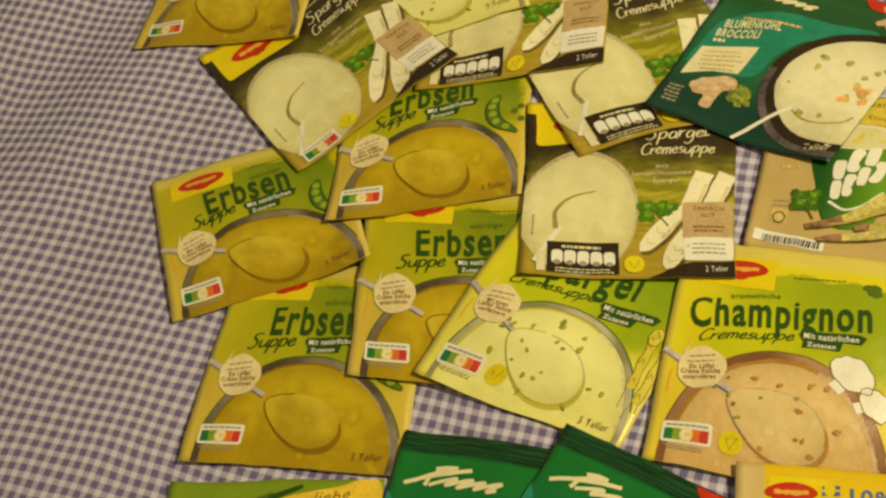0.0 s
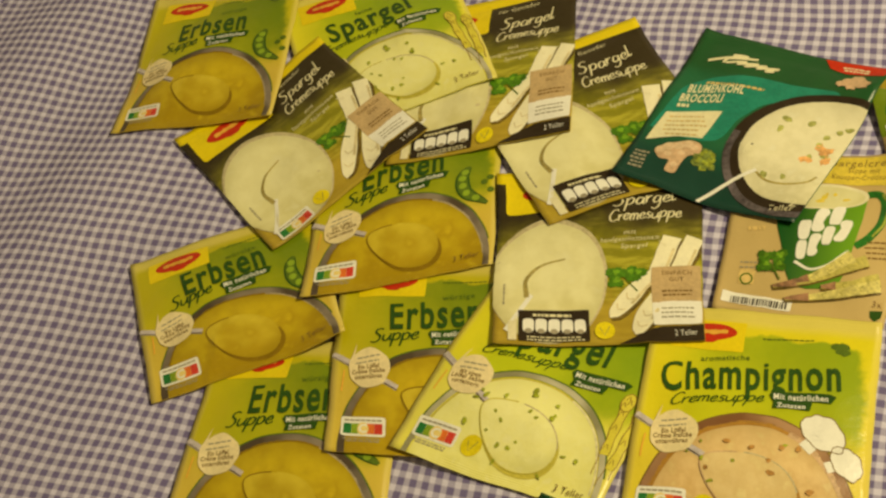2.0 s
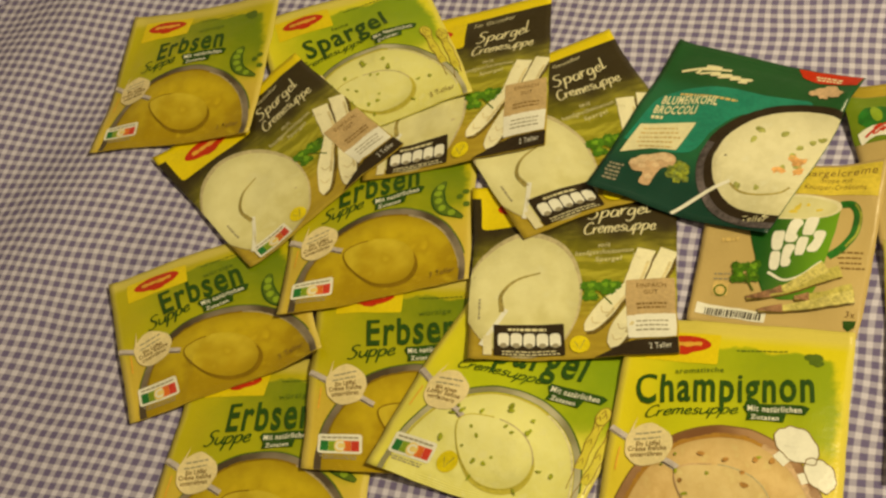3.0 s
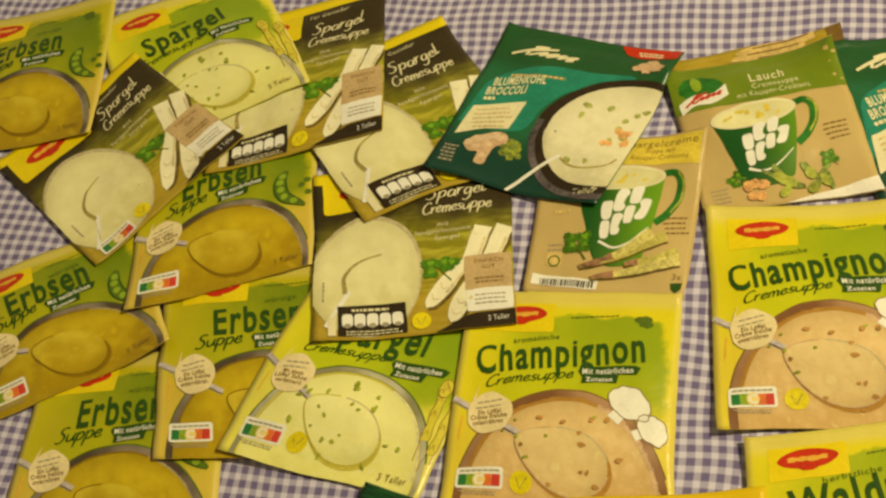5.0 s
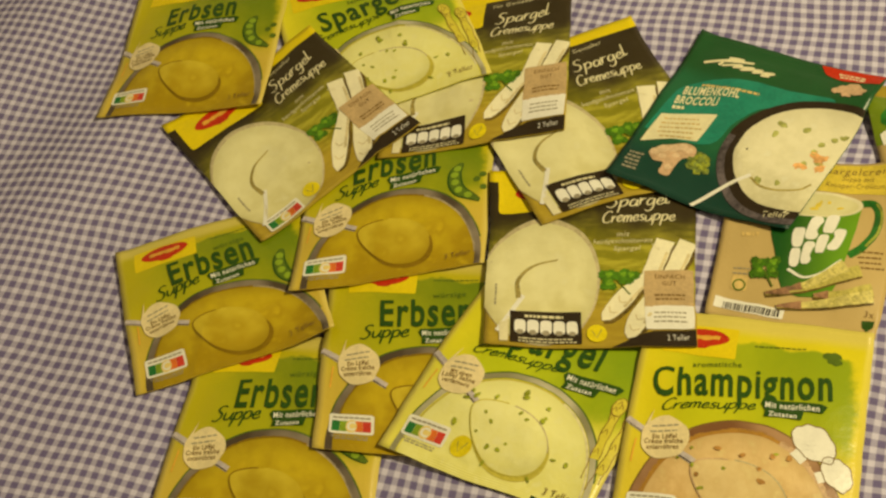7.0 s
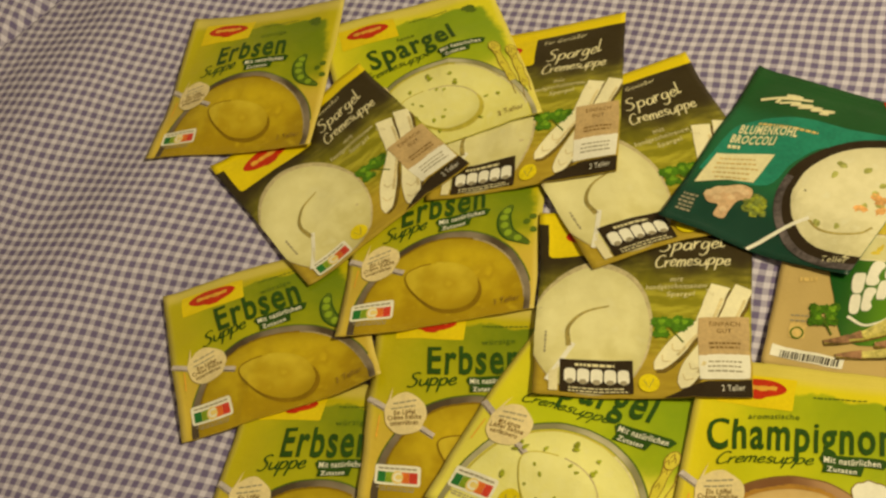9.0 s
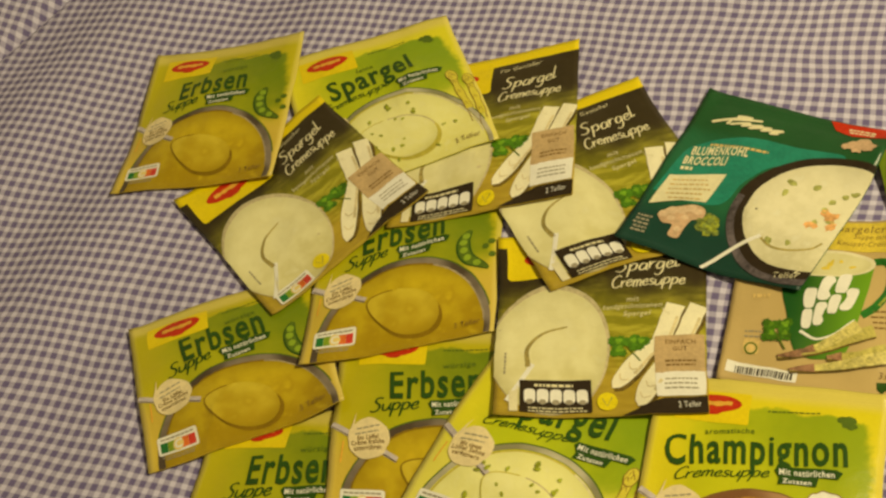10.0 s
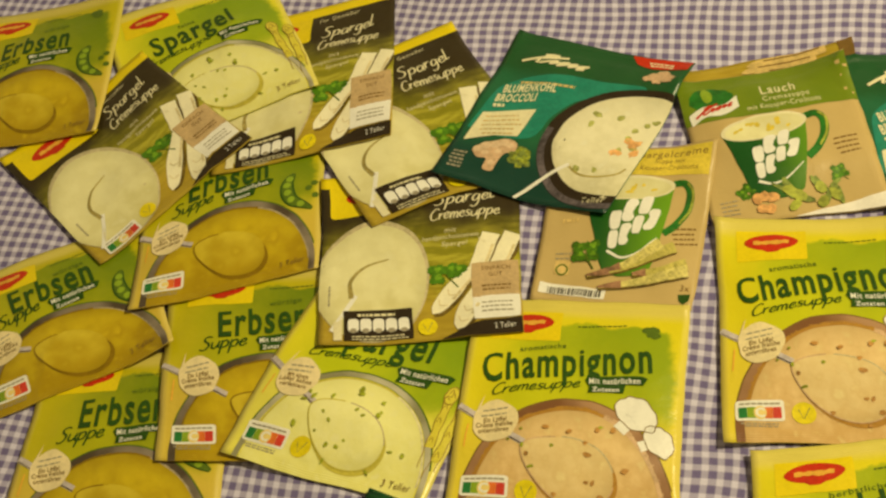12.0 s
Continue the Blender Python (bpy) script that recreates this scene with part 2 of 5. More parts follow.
def make_cloth():
    bm = bmesh.new()
    xs = [-2.2, -1.8, -1.4, -1.1] + [-0.95 + 0.005 * i for i in range(281)] + [0.6, 0.9, 1.4, 2.2]
    ys = [-2.2, -1.6, -1.0, -0.6] + [-0.35 + 0.005 * i for i in range(261)] + [1.1, 1.5, 2.2]
    grid = []
    for y in ys:
        row = []
        for x in xs:
            edge = min(1.0, max(0.0, min(x + 1.4, 0.9 - x, y + 1.0, 1.5 - y) * 3))
            row.append(bm.verts.new((x, y, cloth_height(x, y) * edge - 0.0006)))
        grid.append(row)
    for j in range(len(ys) - 1):
        for i in range(len(xs) - 1):
            bm.faces.new((grid[j][i], grid[j][i + 1], grid[j + 1][i + 1], grid[j + 1][i]))
    ob = mesh_object("bedspread", bm, gingham())
    solid = ob.modifiers.new("thickness", "SOLIDIFY")
    solid.thickness, solid.offset = 0.003, -1
    return tagged(ob, "violet and white gingham cotton cloth, softly creased", "tablecloth", kind="structure")


make_cloth()


# ---- printing: every piece of the print is a thin layer that follows the packet's face ----
LAYER = 0.00012
STEP = 0.0045
lettering = {}
CAP = 1.0


def letters(body, bold, lean):
    """The outline of a word in the built-in font: points with cap height 1, faces, and its width."""
    key = (body, bold, lean)
    if key not in lettering:
        curve = bpy.data.curves.new("word", "FONT")
        curve.body, curve.size, curve.offset, curve.shear, curve.resolution_u = body, 1.0, bold, lean, 3
        curve.align_x = "LEFT"
        curve.space_character = 0.94 if lean > 0.3 else 1.14
        ob = bpy.data.objects.new("word", curve)
        scene.collection.objects.link(ob)
        data = bpy.data.meshes.new_from_object(ob)
        points = np.array([v.co[:2] for v in data.vertices])
        faces = [tuple(f.vertices) for f in data.polygons]
        bpy.data.objects.remove(ob)
        bpy.data.meshes.remove(data)
        bpy.data.curves.remove(curve)
        points[:, 0] -= points[:, 0].min()
        lettering[key] = (points / CAP, faces, points[:, 0].max() / CAP)
    return lettering[key]


CAP = float(letters("H", 0.0, 0.0)[0][:, 1].max())
lettering.clear()


class Print:
    """Draws on one packet, in millimetres from the lower left corner of its face."""

    def __init__(self, packet):
        self.p, self.w, self.h = packet, packet.w * 1000, packet.h * 1000

    def at(self, s, t):
        return s * self.w, t * self.h

    def lay(self, name, points, faces, level, material, cut=True, label="", parent=None):
        bm = bmesh.new()
        made = [bm.verts.new((x / 1000, y / 1000, 0)) for x, y in points]
        for face in faces:
            if len(set(face)) > 2:
                try:
                    bm.faces.new([made[i] for i in face])
                except ValueError:
                    pass
        if cut:
            self.clip(bm)
        uv = bm.loops.layers.uv.new("print")
        face_at = {}
        for v in bm.verts:
            s, t = v.co.x / self.p.w, v.co.y / self.p.h
            face_at[v] = (s, t)
            v.co = self.p.local(min(max(s, 0.0), 1.0), min(max(t, 0.0), 1.0), level * LAYER)
        for face in bm.faces:
            if face.normal.z < 0:
                face.normal_flip()
            for loop in face.loops:
                loop[uv].uv = face_at[loop.vert]
        return mesh_object(name, bm, material, parent or self.p.ob, label)

    def clip(self, bm):
        """Cut along the grid of the face, and off at its rim."""
        xs = [v.co.x for v in bm.verts]
        ys = [v.co.y for v in bm.verts]
        w, h = self.p.w, self.p.h
        for axis, size, low, high in ((0, w, min(xs), max(xs)), (1, h, min(ys), max(ys))):
            no = [0, 0, 0]
            no[axis] = 1
            count = self.p.STEPS_S if axis == 0 else self.p.STEPS_T
            for k in range(count + 1):
                place = k * size / count
                if low < place < high:
                    co = [0, 0, 0]
                    co[axis] = place
                    geom = bm.verts[:] + bm.edges[:] + bm.faces[:]
                    bmesh.ops.bisect_plane(bm, geom=geom, plane_co=co, plane_no=no, clear_inner=k == 0, clear_outer=k == count)

    def area(self, name, points, level, material, label="", parent=None):
        """A filled outline, in millimetres."""
        bm = bmesh.new()
        face = bm.faces.new([bm.verts.new((x, y, 0)) for x, y in points])
        bmesh.ops.triangulate(bm, faces=[face])
        bm.verts.index_update()
        corners = [(v.co.x, v.co.y) for v in bm.verts]
        faces = [tuple(v.index for v in f.verts) for f in bm.faces]
        bm.free()
        return self.lay(name, corners, faces, level, material, True, label, parent)

    def many(self, name, shapes, level, material, label="", parent=None):
        """Several small convex outlines as one part."""
        points, faces = [], []
        for shape in shapes:
            faces.append(tuple(range(len(points), len(points) + len(shape))))
            points += shape
        return tagged(self.lay(name, points, faces, level, material, False, label, parent), kind="stuff")

    def oval(self, name, s, t, rx, ry, level, material, turn=0.0, label="", parent=None, wobble=0.0, seed=0):
        cx, cy = self.at(s, t)
        return self.area(name, outline(cx, cy, rx, ry, turn, wobble, seed), level, material, label, parent)

    def ring(self, name, s, t, rx, ry, thick, level, material, turn=0.0, label="", start=0, end=360, parent=None):
        cx, cy = self.at(s, t)
        c, d = math.cos(radians(turn)), math.sin(radians(turn))
        points, faces, count = [], [], 72
        for k in range(count + 1):
            a = radians(start + (end - start) * k / count)
            for r in (0.0, thick):
                x, y = (rx - r) * math.cos(a), (ry - r) * math.sin(a)
                points.append((cx + x * c - y * d, cy + x * d + y * c))
        for k in range(count):
            faces.append((2 * k, 2 * k + 1, 2 * k + 3, 2 * k + 2))
        return self.lay(name, points, faces, level, material, True, label, parent)

    def stroke(self, name, path, width, level, material, label="", parent=None, taper=False):
        """A line of that width through points given in millimetres."""
        points, faces = [], []
        for k, (x, y) in enumerate(path):
            ax, ay = path[max(k - 1, 0)]
            bx, by = path[min(k + 1, len(path) - 1)]
            far = math.hypot(bx - ax, by - ay) or 1.0
            half = width / 2 * (1 - 0.7 * k / (len(path) - 1) if taper else 1)
            nx, ny = -(by - ay) / far * half, (bx - ax) / far * half
            points += [(x + nx, y + ny), (x - nx, y - ny)]
        for k in range(len(path) - 1):
            faces.append((2 * k, 2 * k + 1, 2 * k + 3, 2 * k + 2))
        return self.lay(name, points, faces, level, material, True, label, parent)

    def box(self, name, s0, t0, s1, t1, level, material, turn=0.0, round_off=1.0, label="", parent=None):
        (x0, y0), (x1, y1) = self.at(s0, t0), self.at(s1, t1)
        cx, cy, a, b = (x0 + x1) / 2, (y0 + y1) / 2, (x1 - x0) / 2, (y1 - y0) / 2
        c, d = math.cos(radians(turn)), math.sin(radians(turn))
        points = []
        for qx, qy, begin in ((1, 1, 0), (-1, 1, 90), (-1, -1, 180), (1, -1, 270)):
            for k in range(4):
                ang = radians(begin + 30 * k)
                x = qx * (a - round_off) + round_off * math.cos(ang)
                y = qy * (b - round_off) + round_off * math.sin(ang)
                points.append((cx + x * c - y * d, cy + x * d + y * c))
        return self.area(name, points, level, material, label, parent)

    def word(self, name, body, s0, t0, s1, cap, level, material, turn=0.0, bold=0.0, lean=0.0, jitter=0.0, label="", parent=None, tall=0.0):
        """A word from its lower left corner to s1, with capitals cap millimetres high; tall raises the small letters."""
        points, faces, width = letters(body, bold, lean)
        x0, y0 = self.at(s0, t0)
        stretch = (s1 - s0) * self.w / max(width, 1e-6)
        c, d = math.cos(radians(turn)), math.sin(radians(turn))
        out = []
        for px, py in points:
            if tall and py > 0:
                py = py * tall if py < 0.74 else min(0.74 * tall + (py - 0.74) * (1 - 0.74 * tall) / 0.26, py + 0.2)
            x, y = px * stretch, py * cap
            if jitter:
                y += cap * jitter * (math.sin(px * 2.1) + 0.6 * math.sin(px * 5.3) + 0.35 * math.sin(px * 17.0 + py * 9.0))
                x += cap * jitter * 0.5 * math.sin(py * 7.0 + px * 3.0)
            out.append((x0 + x * c - y * d, y0 + x * d + y * c))
        return self.lay(name, out, faces, level, material, cap > 6, label, parent)

    def brushed(self, name, body, s0, t0, s1, cap, level, material, turn=0.0, lean=0.25, weight=0.11, label="", parent=None, sway=0.0):
        """A handwritten word of brush strokes, from its lower left corner to s1, as one part."""
        strokes, pen = [], 0.0
        for n, sign in enumerate(body):
            wide, lines = PEN[sign]
            rise = sway * math.sin(n * 2.3 + len(body))
            strokes += [[(pen + x + lean * y, y + rise) for x, y in curve_points(line, 5)] for line in lines]
            pen += wide
        x0, y0 = self.at(s0, t0)
        stretch = (s1 - s0) * self.w / pen
        c, d = math.cos(radians(turn)), math.sin(radians(turn))
        points, faces = [], []
        for line in strokes:
            line = [(x * stretch, y * cap) for x, y in line]
            first = len(points)
            for k, (x, y) in enumerate(line):
                ax, ay = line[max(k - 1, 0)]
                bx, by = line[min(k + 1, len(line) - 1)]
                far = math.hypot(bx - ax, by - ay) or 1.0
                half = cap * weight / 2 * (0.62 + 0.5 * abs(by - ay) / far) * (0.75 + 0.25 * math.sin(math.pi * k / (len(line) - 1)))
                nx, ny = -(by - ay) / far * half, (bx - ax) / far * half
                points += [(x0 + a * c - b * d, y0 + a * d + b * c) for a, b in ((x + nx, y + ny), (x - nx, y - ny))]
            faces += [(first + 2 * k, first + 2 * k + 1, first + 2 * k + 3, first + 2 * k + 2) for k in range(len(line) - 1)]
        return self.lay(name, points, faces, level, material, False, label, parent)

    def bars(self, name, s0, t0, s1, lines, gap, height, level, material, turn=0.0, seed=1, parent=None, label=""):
        """Print too small to read: rows of short bars."""
        luck = random.Random(seed)
        x0, y0 = self.at(s0, t0)
        far = (s1 - s0) * self.w
        c, d = math.cos(radians(turn)), math.sin(radians(turn))
        shapes = []
        for row in range(lines):
            x = luck.uniform(0, 0.12) * far
            stop = far * luck.uniform(0.82, 1.0)
            while x < stop:
                wide = min(luck.uniform(1.2, 4.0), stop - x)
                y = -row * gap
                shapes.append([(x0 + a * c - b * d, y0 + a * d + b * c) for a, b in ((x, y), (x + wide, y), (x + wide, y + height), (x, y + height))])
                x += wide + 0.7
        return self.many(name, shapes, level, material, label, parent)


def outline(cx, cy, rx, ry, turn=0.0, wobble=0.0, seed=0, count=40):
    c, d = math.cos(radians(turn)), math.sin(radians(turn))
    points = []
    for k in range(count):
        a = 2 * math.pi * k / count
        r = 1 + wobble * noise.noise((2.2 * math.cos(a) + seed * 3.1, 2.2 * math.sin(a), seed * 1.3))
        x, y = rx * r * math.cos(a), ry * r * math.sin(a)
        points.append((cx + x * c - y * d, cy + x * d + y * c))
    return points


def spoon_outline(cx, cy, a, b, turn, grow=0.0):
    """A spoon's bowl: broad towards its tip, narrow at the handle."""
    c, d = math.cos(radians(turn)), math.sin(radians(turn))
    points = []
    for k in range(48):
        w = 2 * math.pi * k / 48
        x, y = (a + grow) * math.cos(w), (b + grow) * math.sin(w) * (0.92 + 0.20 * math.cos(w) - 0.10 * math.cos(w) ** 2)
        points.append((cx + x * c - y * d, cy + x * d + y * c))
    return points


def curve_points(corners, steps=10):
    """A smooth line through the given points."""
    pts = [Vector((*c, 0)) for c in corners]
    pts = [2 * pts[0] - pts[1]] + pts + [2 * pts[-1] - pts[-2]]
    out = []
    for k in range(1, len(pts) - 2):
        a, b, c, d = pts[k - 1 : k + 3]
        for n in range(steps):
            f = n / steps
            v = 0.5 * (2 * b + (c - a) * f + (2 * a - 5 * b + 4 * c - d) * f * f + (3 * b - a - 3 * c + d) * f**3)
            out.append((v.x, v.y))
    out.append((pts[-2].x, pts[-2].y))
    return out


# brush letters: advance, then the strokes through a few points, with capitals 1 high
PEN = {
    "S": (0.64, [((0.56, 0.90), (0.38, 1.0), (0.18, 0.88), (0.22, 0.66), (0.44, 0.46), (0.48, 0.20), (0.28, 0.0), (0.02, 0.10))]),
    "C": (0.62, [((0.58, 0.84), (0.42, 1.0), (0.18, 0.82), (0.06, 0.42), (0.18, 0.04), (0.42, 0.02), (0.58, 0.16))]),
    "u": (0.52, [((0.02, 0.50), (0.05, 0.12), (0.20, 0.02), (0.36, 0.20), (0.42, 0.52)), ((0.42, 0.52), (0.42, 0.10), (0.53, 0.03))]),
    "p": (0.50, [((0.05, 0.54), (0.06, 0.10), (0.01, -0.42)), ((0.06, 0.30), (0.22, 0.52), (0.40, 0.40), (0.36, 0.10), (0.18, 0.02), (0.06, 0.12))]),
    "e": (0.42, [((0.04, 0.24), (0.30, 0.30), (0.28, 0.50), (0.10, 0.42), (0.04, 0.18), (0.18, 0.0), (0.42, 0.14))]),
    "r": (0.36, [((0.04, 0.54), (0.06, 0.0)), ((0.06, 0.25), (0.18, 0.46), (0.34, 0.48))]),
    "m": (0.62, [((0.03, 0.52), (0.05, 0.0)), ((0.05, 0.30), (0.18, 0.52), (0.27, 0.40), (0.26, 0.0)), ((0.26, 0.30), (0.40, 0.52), (0.50, 0.40), (0.50, 0.06), (0.60, 0.03))]),
    "s": (0.38, [((0.32, 0.46), (0.15, 0.52), (0.08, 0.36), (0.28, 0.20), (0.24, 0.02), (0.02, 0.06))]),
    "a": (0.48, [((0.36, 0.45), (0.15, 0.52), (0.03, 0.25), (0.12, 0.02), (0.30, 0.12), (0.38, 0.50)), ((0.38, 0.50), (0.38, 0.08), (0.49, 0.03))]),
    "g": (0.48, [((0.36, 0.45), (0.15, 0.52), (0.03, 0.25), (0.12, 0.05), (0.30, 0.15), (0.38, 0.50)), ((0.38, 0.50), (0.36, -0.20), (0.18, -0.42), (0.0, -0.30))]),
    "l": (0.28, [((0.06, 1.02), (0.06, 0.10), (0.16, 0.02), (0.26, 0.10))]),
}


# printed films whose ground changes colour over the face
def film(name, build, rough=0.31):
    n = Nodes(name, rough, 0.40)
    s, t, uv = n.uv()
    where = n.place()
    colour = build(n, s, t, uv)
    crease = n.math("ADD", n.noise(where, 38.0, 4.0, 0.55), n.math("MULTIPLY", n.noise(where, 140.0, 3.0, 0.6), 0.3))
    seal = n.math("MAXIMUM", n.step(t, 0.945, 0.955), n.math("SUBTRACT", 1.0, n.step(t, 0.035, 0.045)))
    ribs = n.math("MULTIPLY", n.math("SINE", n.math("MULTIPLY", t, 620.0)), seal)
    relief = n.math("ADD", crease, n.math("MULTIPLY", ribs, 0.10))
    return n.done(colour, relief, 0.5, 0.0016)


def garden_ground(yellow, green, leaf, low):
    def build(n, s, t, uv):
        brush = n.noise(uv, 6.0, 4.0, 0.6)
        wavy = n.math("ADD", t, n.math("MULTIPLY", n.math("SUBTRACT", brush, 0.5), 0.14))
        side = n.math("ADD", s, n.math("MULTIPLY", n.math("SUBTRACT", brush, 0.5), 0.20))
        band = n.math("MULTIPLY", n.step(wavy, 0.36, 0.50), n.math("SUBTRACT", 1.0, n.step(wavy, 0.865, 0.885)))
        band = n.math("MULTIPLY", band, n.step(side, 0.03, 0.30))
        band = n.math("MULTIPLY", band, n.math("SUBTRACT", 1.0, n.step(side, 0.91, 0.975)))
        rise = n.math("ADD", n.math("MULTIPLY", s, 0.65), n.math("MULTIPLY", t, 0.75))
        rise = n.math("ADD", rise, n.math("MULTIPLY", n.math("SUBTRACT", brush, 0.5), 0.35))
        deep = n.mix(n.step(rise, 0.55, 1.15), green, leaf)
        base = n.mix(n.step(t, 0.30, 0.55), low, yellow)
        pale = n.mix(n.math("MULTIPLY", n.step(t, 0.90, 0.96), 0.60), base, (0.72, 0.62, 0.20))
        rim = n.math("MAXIMUM", n.step(s, 0.045, 0.0), n.step(s, 0.955, 1.0))
        pale = n.mix(n.math("MULTIPLY", rim, 0.5), pale, (0.72, 0.62, 0.20))
        colour = n.mix(n.math("MULTIPLY", band, 0.94), pale, deep)
        fine = n.noise(uv, 55.0, 3.0)
        return n.mix(n.math("MULTIPLY", fine, 0.10), colour, (0.30, 0.24, 0.02))

    return build


def plank_ground(n, s, t, uv):
    """Dark slate above, olive grass in the middle, golden planks below."""
    stretch = n.add("ShaderNodeVectorMath", operation="MULTIPLY")
    n.put(stretch.inputs[0], uv)
    stretch.inputs[1].default_value = (4.0, 15.0, 1.0)
    streak = n.noise(stretch.outputs[0], 1.6, 4.0)
    cloud = n.noise(uv, 5.0, 3.0)
    high = n.math("ADD", t, n.math("MULTIPLY", n.math("SUBTRACT", cloud, 0.5), 0.25))
    slate = n.mix(cloud, (0.026, 0.018, 0.007), (0.048, 0.036, 0.011))
    grass = n.mix(n.step(streak, 0.40, 0.62), (0.24, 0.23, 0.010), (0.45, 0.42, 0.04))
    gold = n.mix(streak, (0.27, 0.18, 0.012), (0.56, 0.43, 0.045))
    colour = n.mix(n.step(high, 0.30, 0.18), grass, gold)
    colour = n.mix(n.step(high, 0.46, 0.73), colour, slate)
    return n.mix(n.step(t, 0.930, 0.936), colour, (0.78, 0.63, 0.002))


def green_ground(n, s, t, uv):
    cloud = n.noise(uv, 4.0, 3.0)
    dark = n.mix(cloud, (0.006, 0.040, 0.028), (0.010, 0.062, 0.042))
    mid = n.mix(cloud, (0.012, 0.105, 0.045), (0.018, 0.135, 0.055))
    slope = n.math("ADD", t, n.math("MULTIPLY", s, 0.06))
    colour = n.mix(n.step(slope, 0.16, 0.38), dark, mid)
    lid = n.mix(cloud, (0.010, 0.070, 0.020), (0.018, 0.100, 0.026))
    return n.mix(n.step(slope, 0.70, 0.80), colour, lid)


def bright_green_ground(n, s, t, uv):
    cloud = n.noise(uv, 4.0, 3.0)
    colour = n.mix(n.step(t, 0.50, 0.85), (0.006, 0.17, 0.070), (0.008, 0.185, 0.030))
    colour = n.mix(n.math("MULTIPLY", cloud, 0.35), colour, (0.006, 0.06, 0.02))
    # light and shade of the seam's crimped ridges, drawn as streaks of green
    stretch = n.add("ShaderNodeVectorMath", operation="MULTIPLY")
    n.put(stretch.inputs[0], uv)
    stretch.inputs[1].default_value = (2.0, 60.0, 1.0)
    crimp_shade = n.noise(stretch.outputs[0], 2.0, 3.0)
    seam = n.mix(n.step(crimp_shade, 0.42, 0.62), (0.003, 0.028, 0.010), (0.012, 0.085, 0.025))
    return n.mix(n.step(t, 0.895, 0.915), colour, seam)


def kraft_ground(n, s, t, uv):
    fibre = n.noise(uv, 60.0, 5.0, 0.7)
    cloud = n.noise(uv, 3.0, 2.0)
    base = n.mix(cloud, (0.50, 0.37, 0.14), (0.62, 0.47, 0.20))
    return n.mix(n.math("MULTIPLY", fibre, 0.18), base, (0.30, 0.20, 0.08))


def soup(name, light, dark, rough=0.31, scale=9.0, spread=0.5, dish=(0.515, 0.045, 0.462, 0.462), depth=0.55):
    """The photograph of a soup: soft swirls, lumps and a darker lower side."""

    def build(n, s, t, uv):
        bent = n.tree.nodes.new("ShaderNodeTexNoise")
        n.put(bent.inputs["Vector"], uv)
        bent.inputs["Scale"].default_value = scale * 0.7
        bent.inputs["Detail"].default_value = 3.0
        bent.inputs["Distortion"].default_value = 1.4
        lumps = n.noise(uv, scale * 1.9, 2.0, 0.5)
        small = n.noise(uv, scale * 9, 3.0)
        shade = n.math("ADD", n.math("MULTIPLY", n.step(t, 0.44, 0.0), 0.40), n.math("MULTIPLY", bent.outputs["Fac"], spread))
        shade = n.math("ADD", shade, n.math("MULTIPLY", n.math("SUBTRACT", lumps, 0.5), 0.85))
        colour = n.mix(n.step(shade, 0.05, 0.85), light, dark)
        bright = tuple(min(0.86, v * 1.20 + 0.06 * v ** 0.5) for v in light)
        colour = n.mix(n.math("MULTIPLY", n.step(lumps, 0.56, 0.74), 0.45), colour, bright)
        cs, ct, rs, rt = dish
        away = n.math("ADD", n.math("POWER", n.math("DIVIDE", n.math("SUBTRACT", s, cs), rs), 2.0), n.math("POWER", n.math("DIVIDE", n.math("SUBTRACT", t, ct), rt), 2.0))
        wall = n.math("MULTIPLY", n.step(away, 0.45, 1.05), depth)
        deep = tuple(v * 0.62 for v in dark)
        colour = n.mix(wall, colour, deep)
        return n.mix(n.math("MULTIPLY", small, 0.18), colour, dark)

    return film(name, build, rough)


GROUND = {
    "pea": film("print_pea", garden_ground((0.52, 0.47, 0.006), (0.42, 0.43, 0.005), (0.13, 0.22, 0.004), (0.62, 0.47, 0.06))),
    "asparagus": film("print_asparagus", garden_ground((0.74, 0.70, 0.020), (0.48, 0.56, 0.006), (0.19, 0.33, 0.005), (0.76, 0.72, 0.11))),
    "mushroom": film("print_mushroom", garden_ground((0.72, 0.64, 0.010), (0.56, 0.59, 0.006), (0.25, 0.36, 0.005), (0.74, 0.61, 0.04))),
    "dark": film("print_slate", plank_ground),
    "green": film("print_deep_green", green_ground),
    "bright": film("print_bright_green", bright_green_ground, 0.26),
    "kraft": film("print_kraft", kraft_ground),
    "offer": film("print_offer", lambda n, s, t, uv: n.mix(n.step(s, 0.105, 0.115), (0.60, 0.46, 0.20), (0.74, 0.52, 0.006))),
    "herb": film("print_herb", lambda n, s, t, uv: n.mix(n.noise(uv, 7.0), (0.16, 0.28, 0.012), (0.26, 0.36, 0.02))),
}
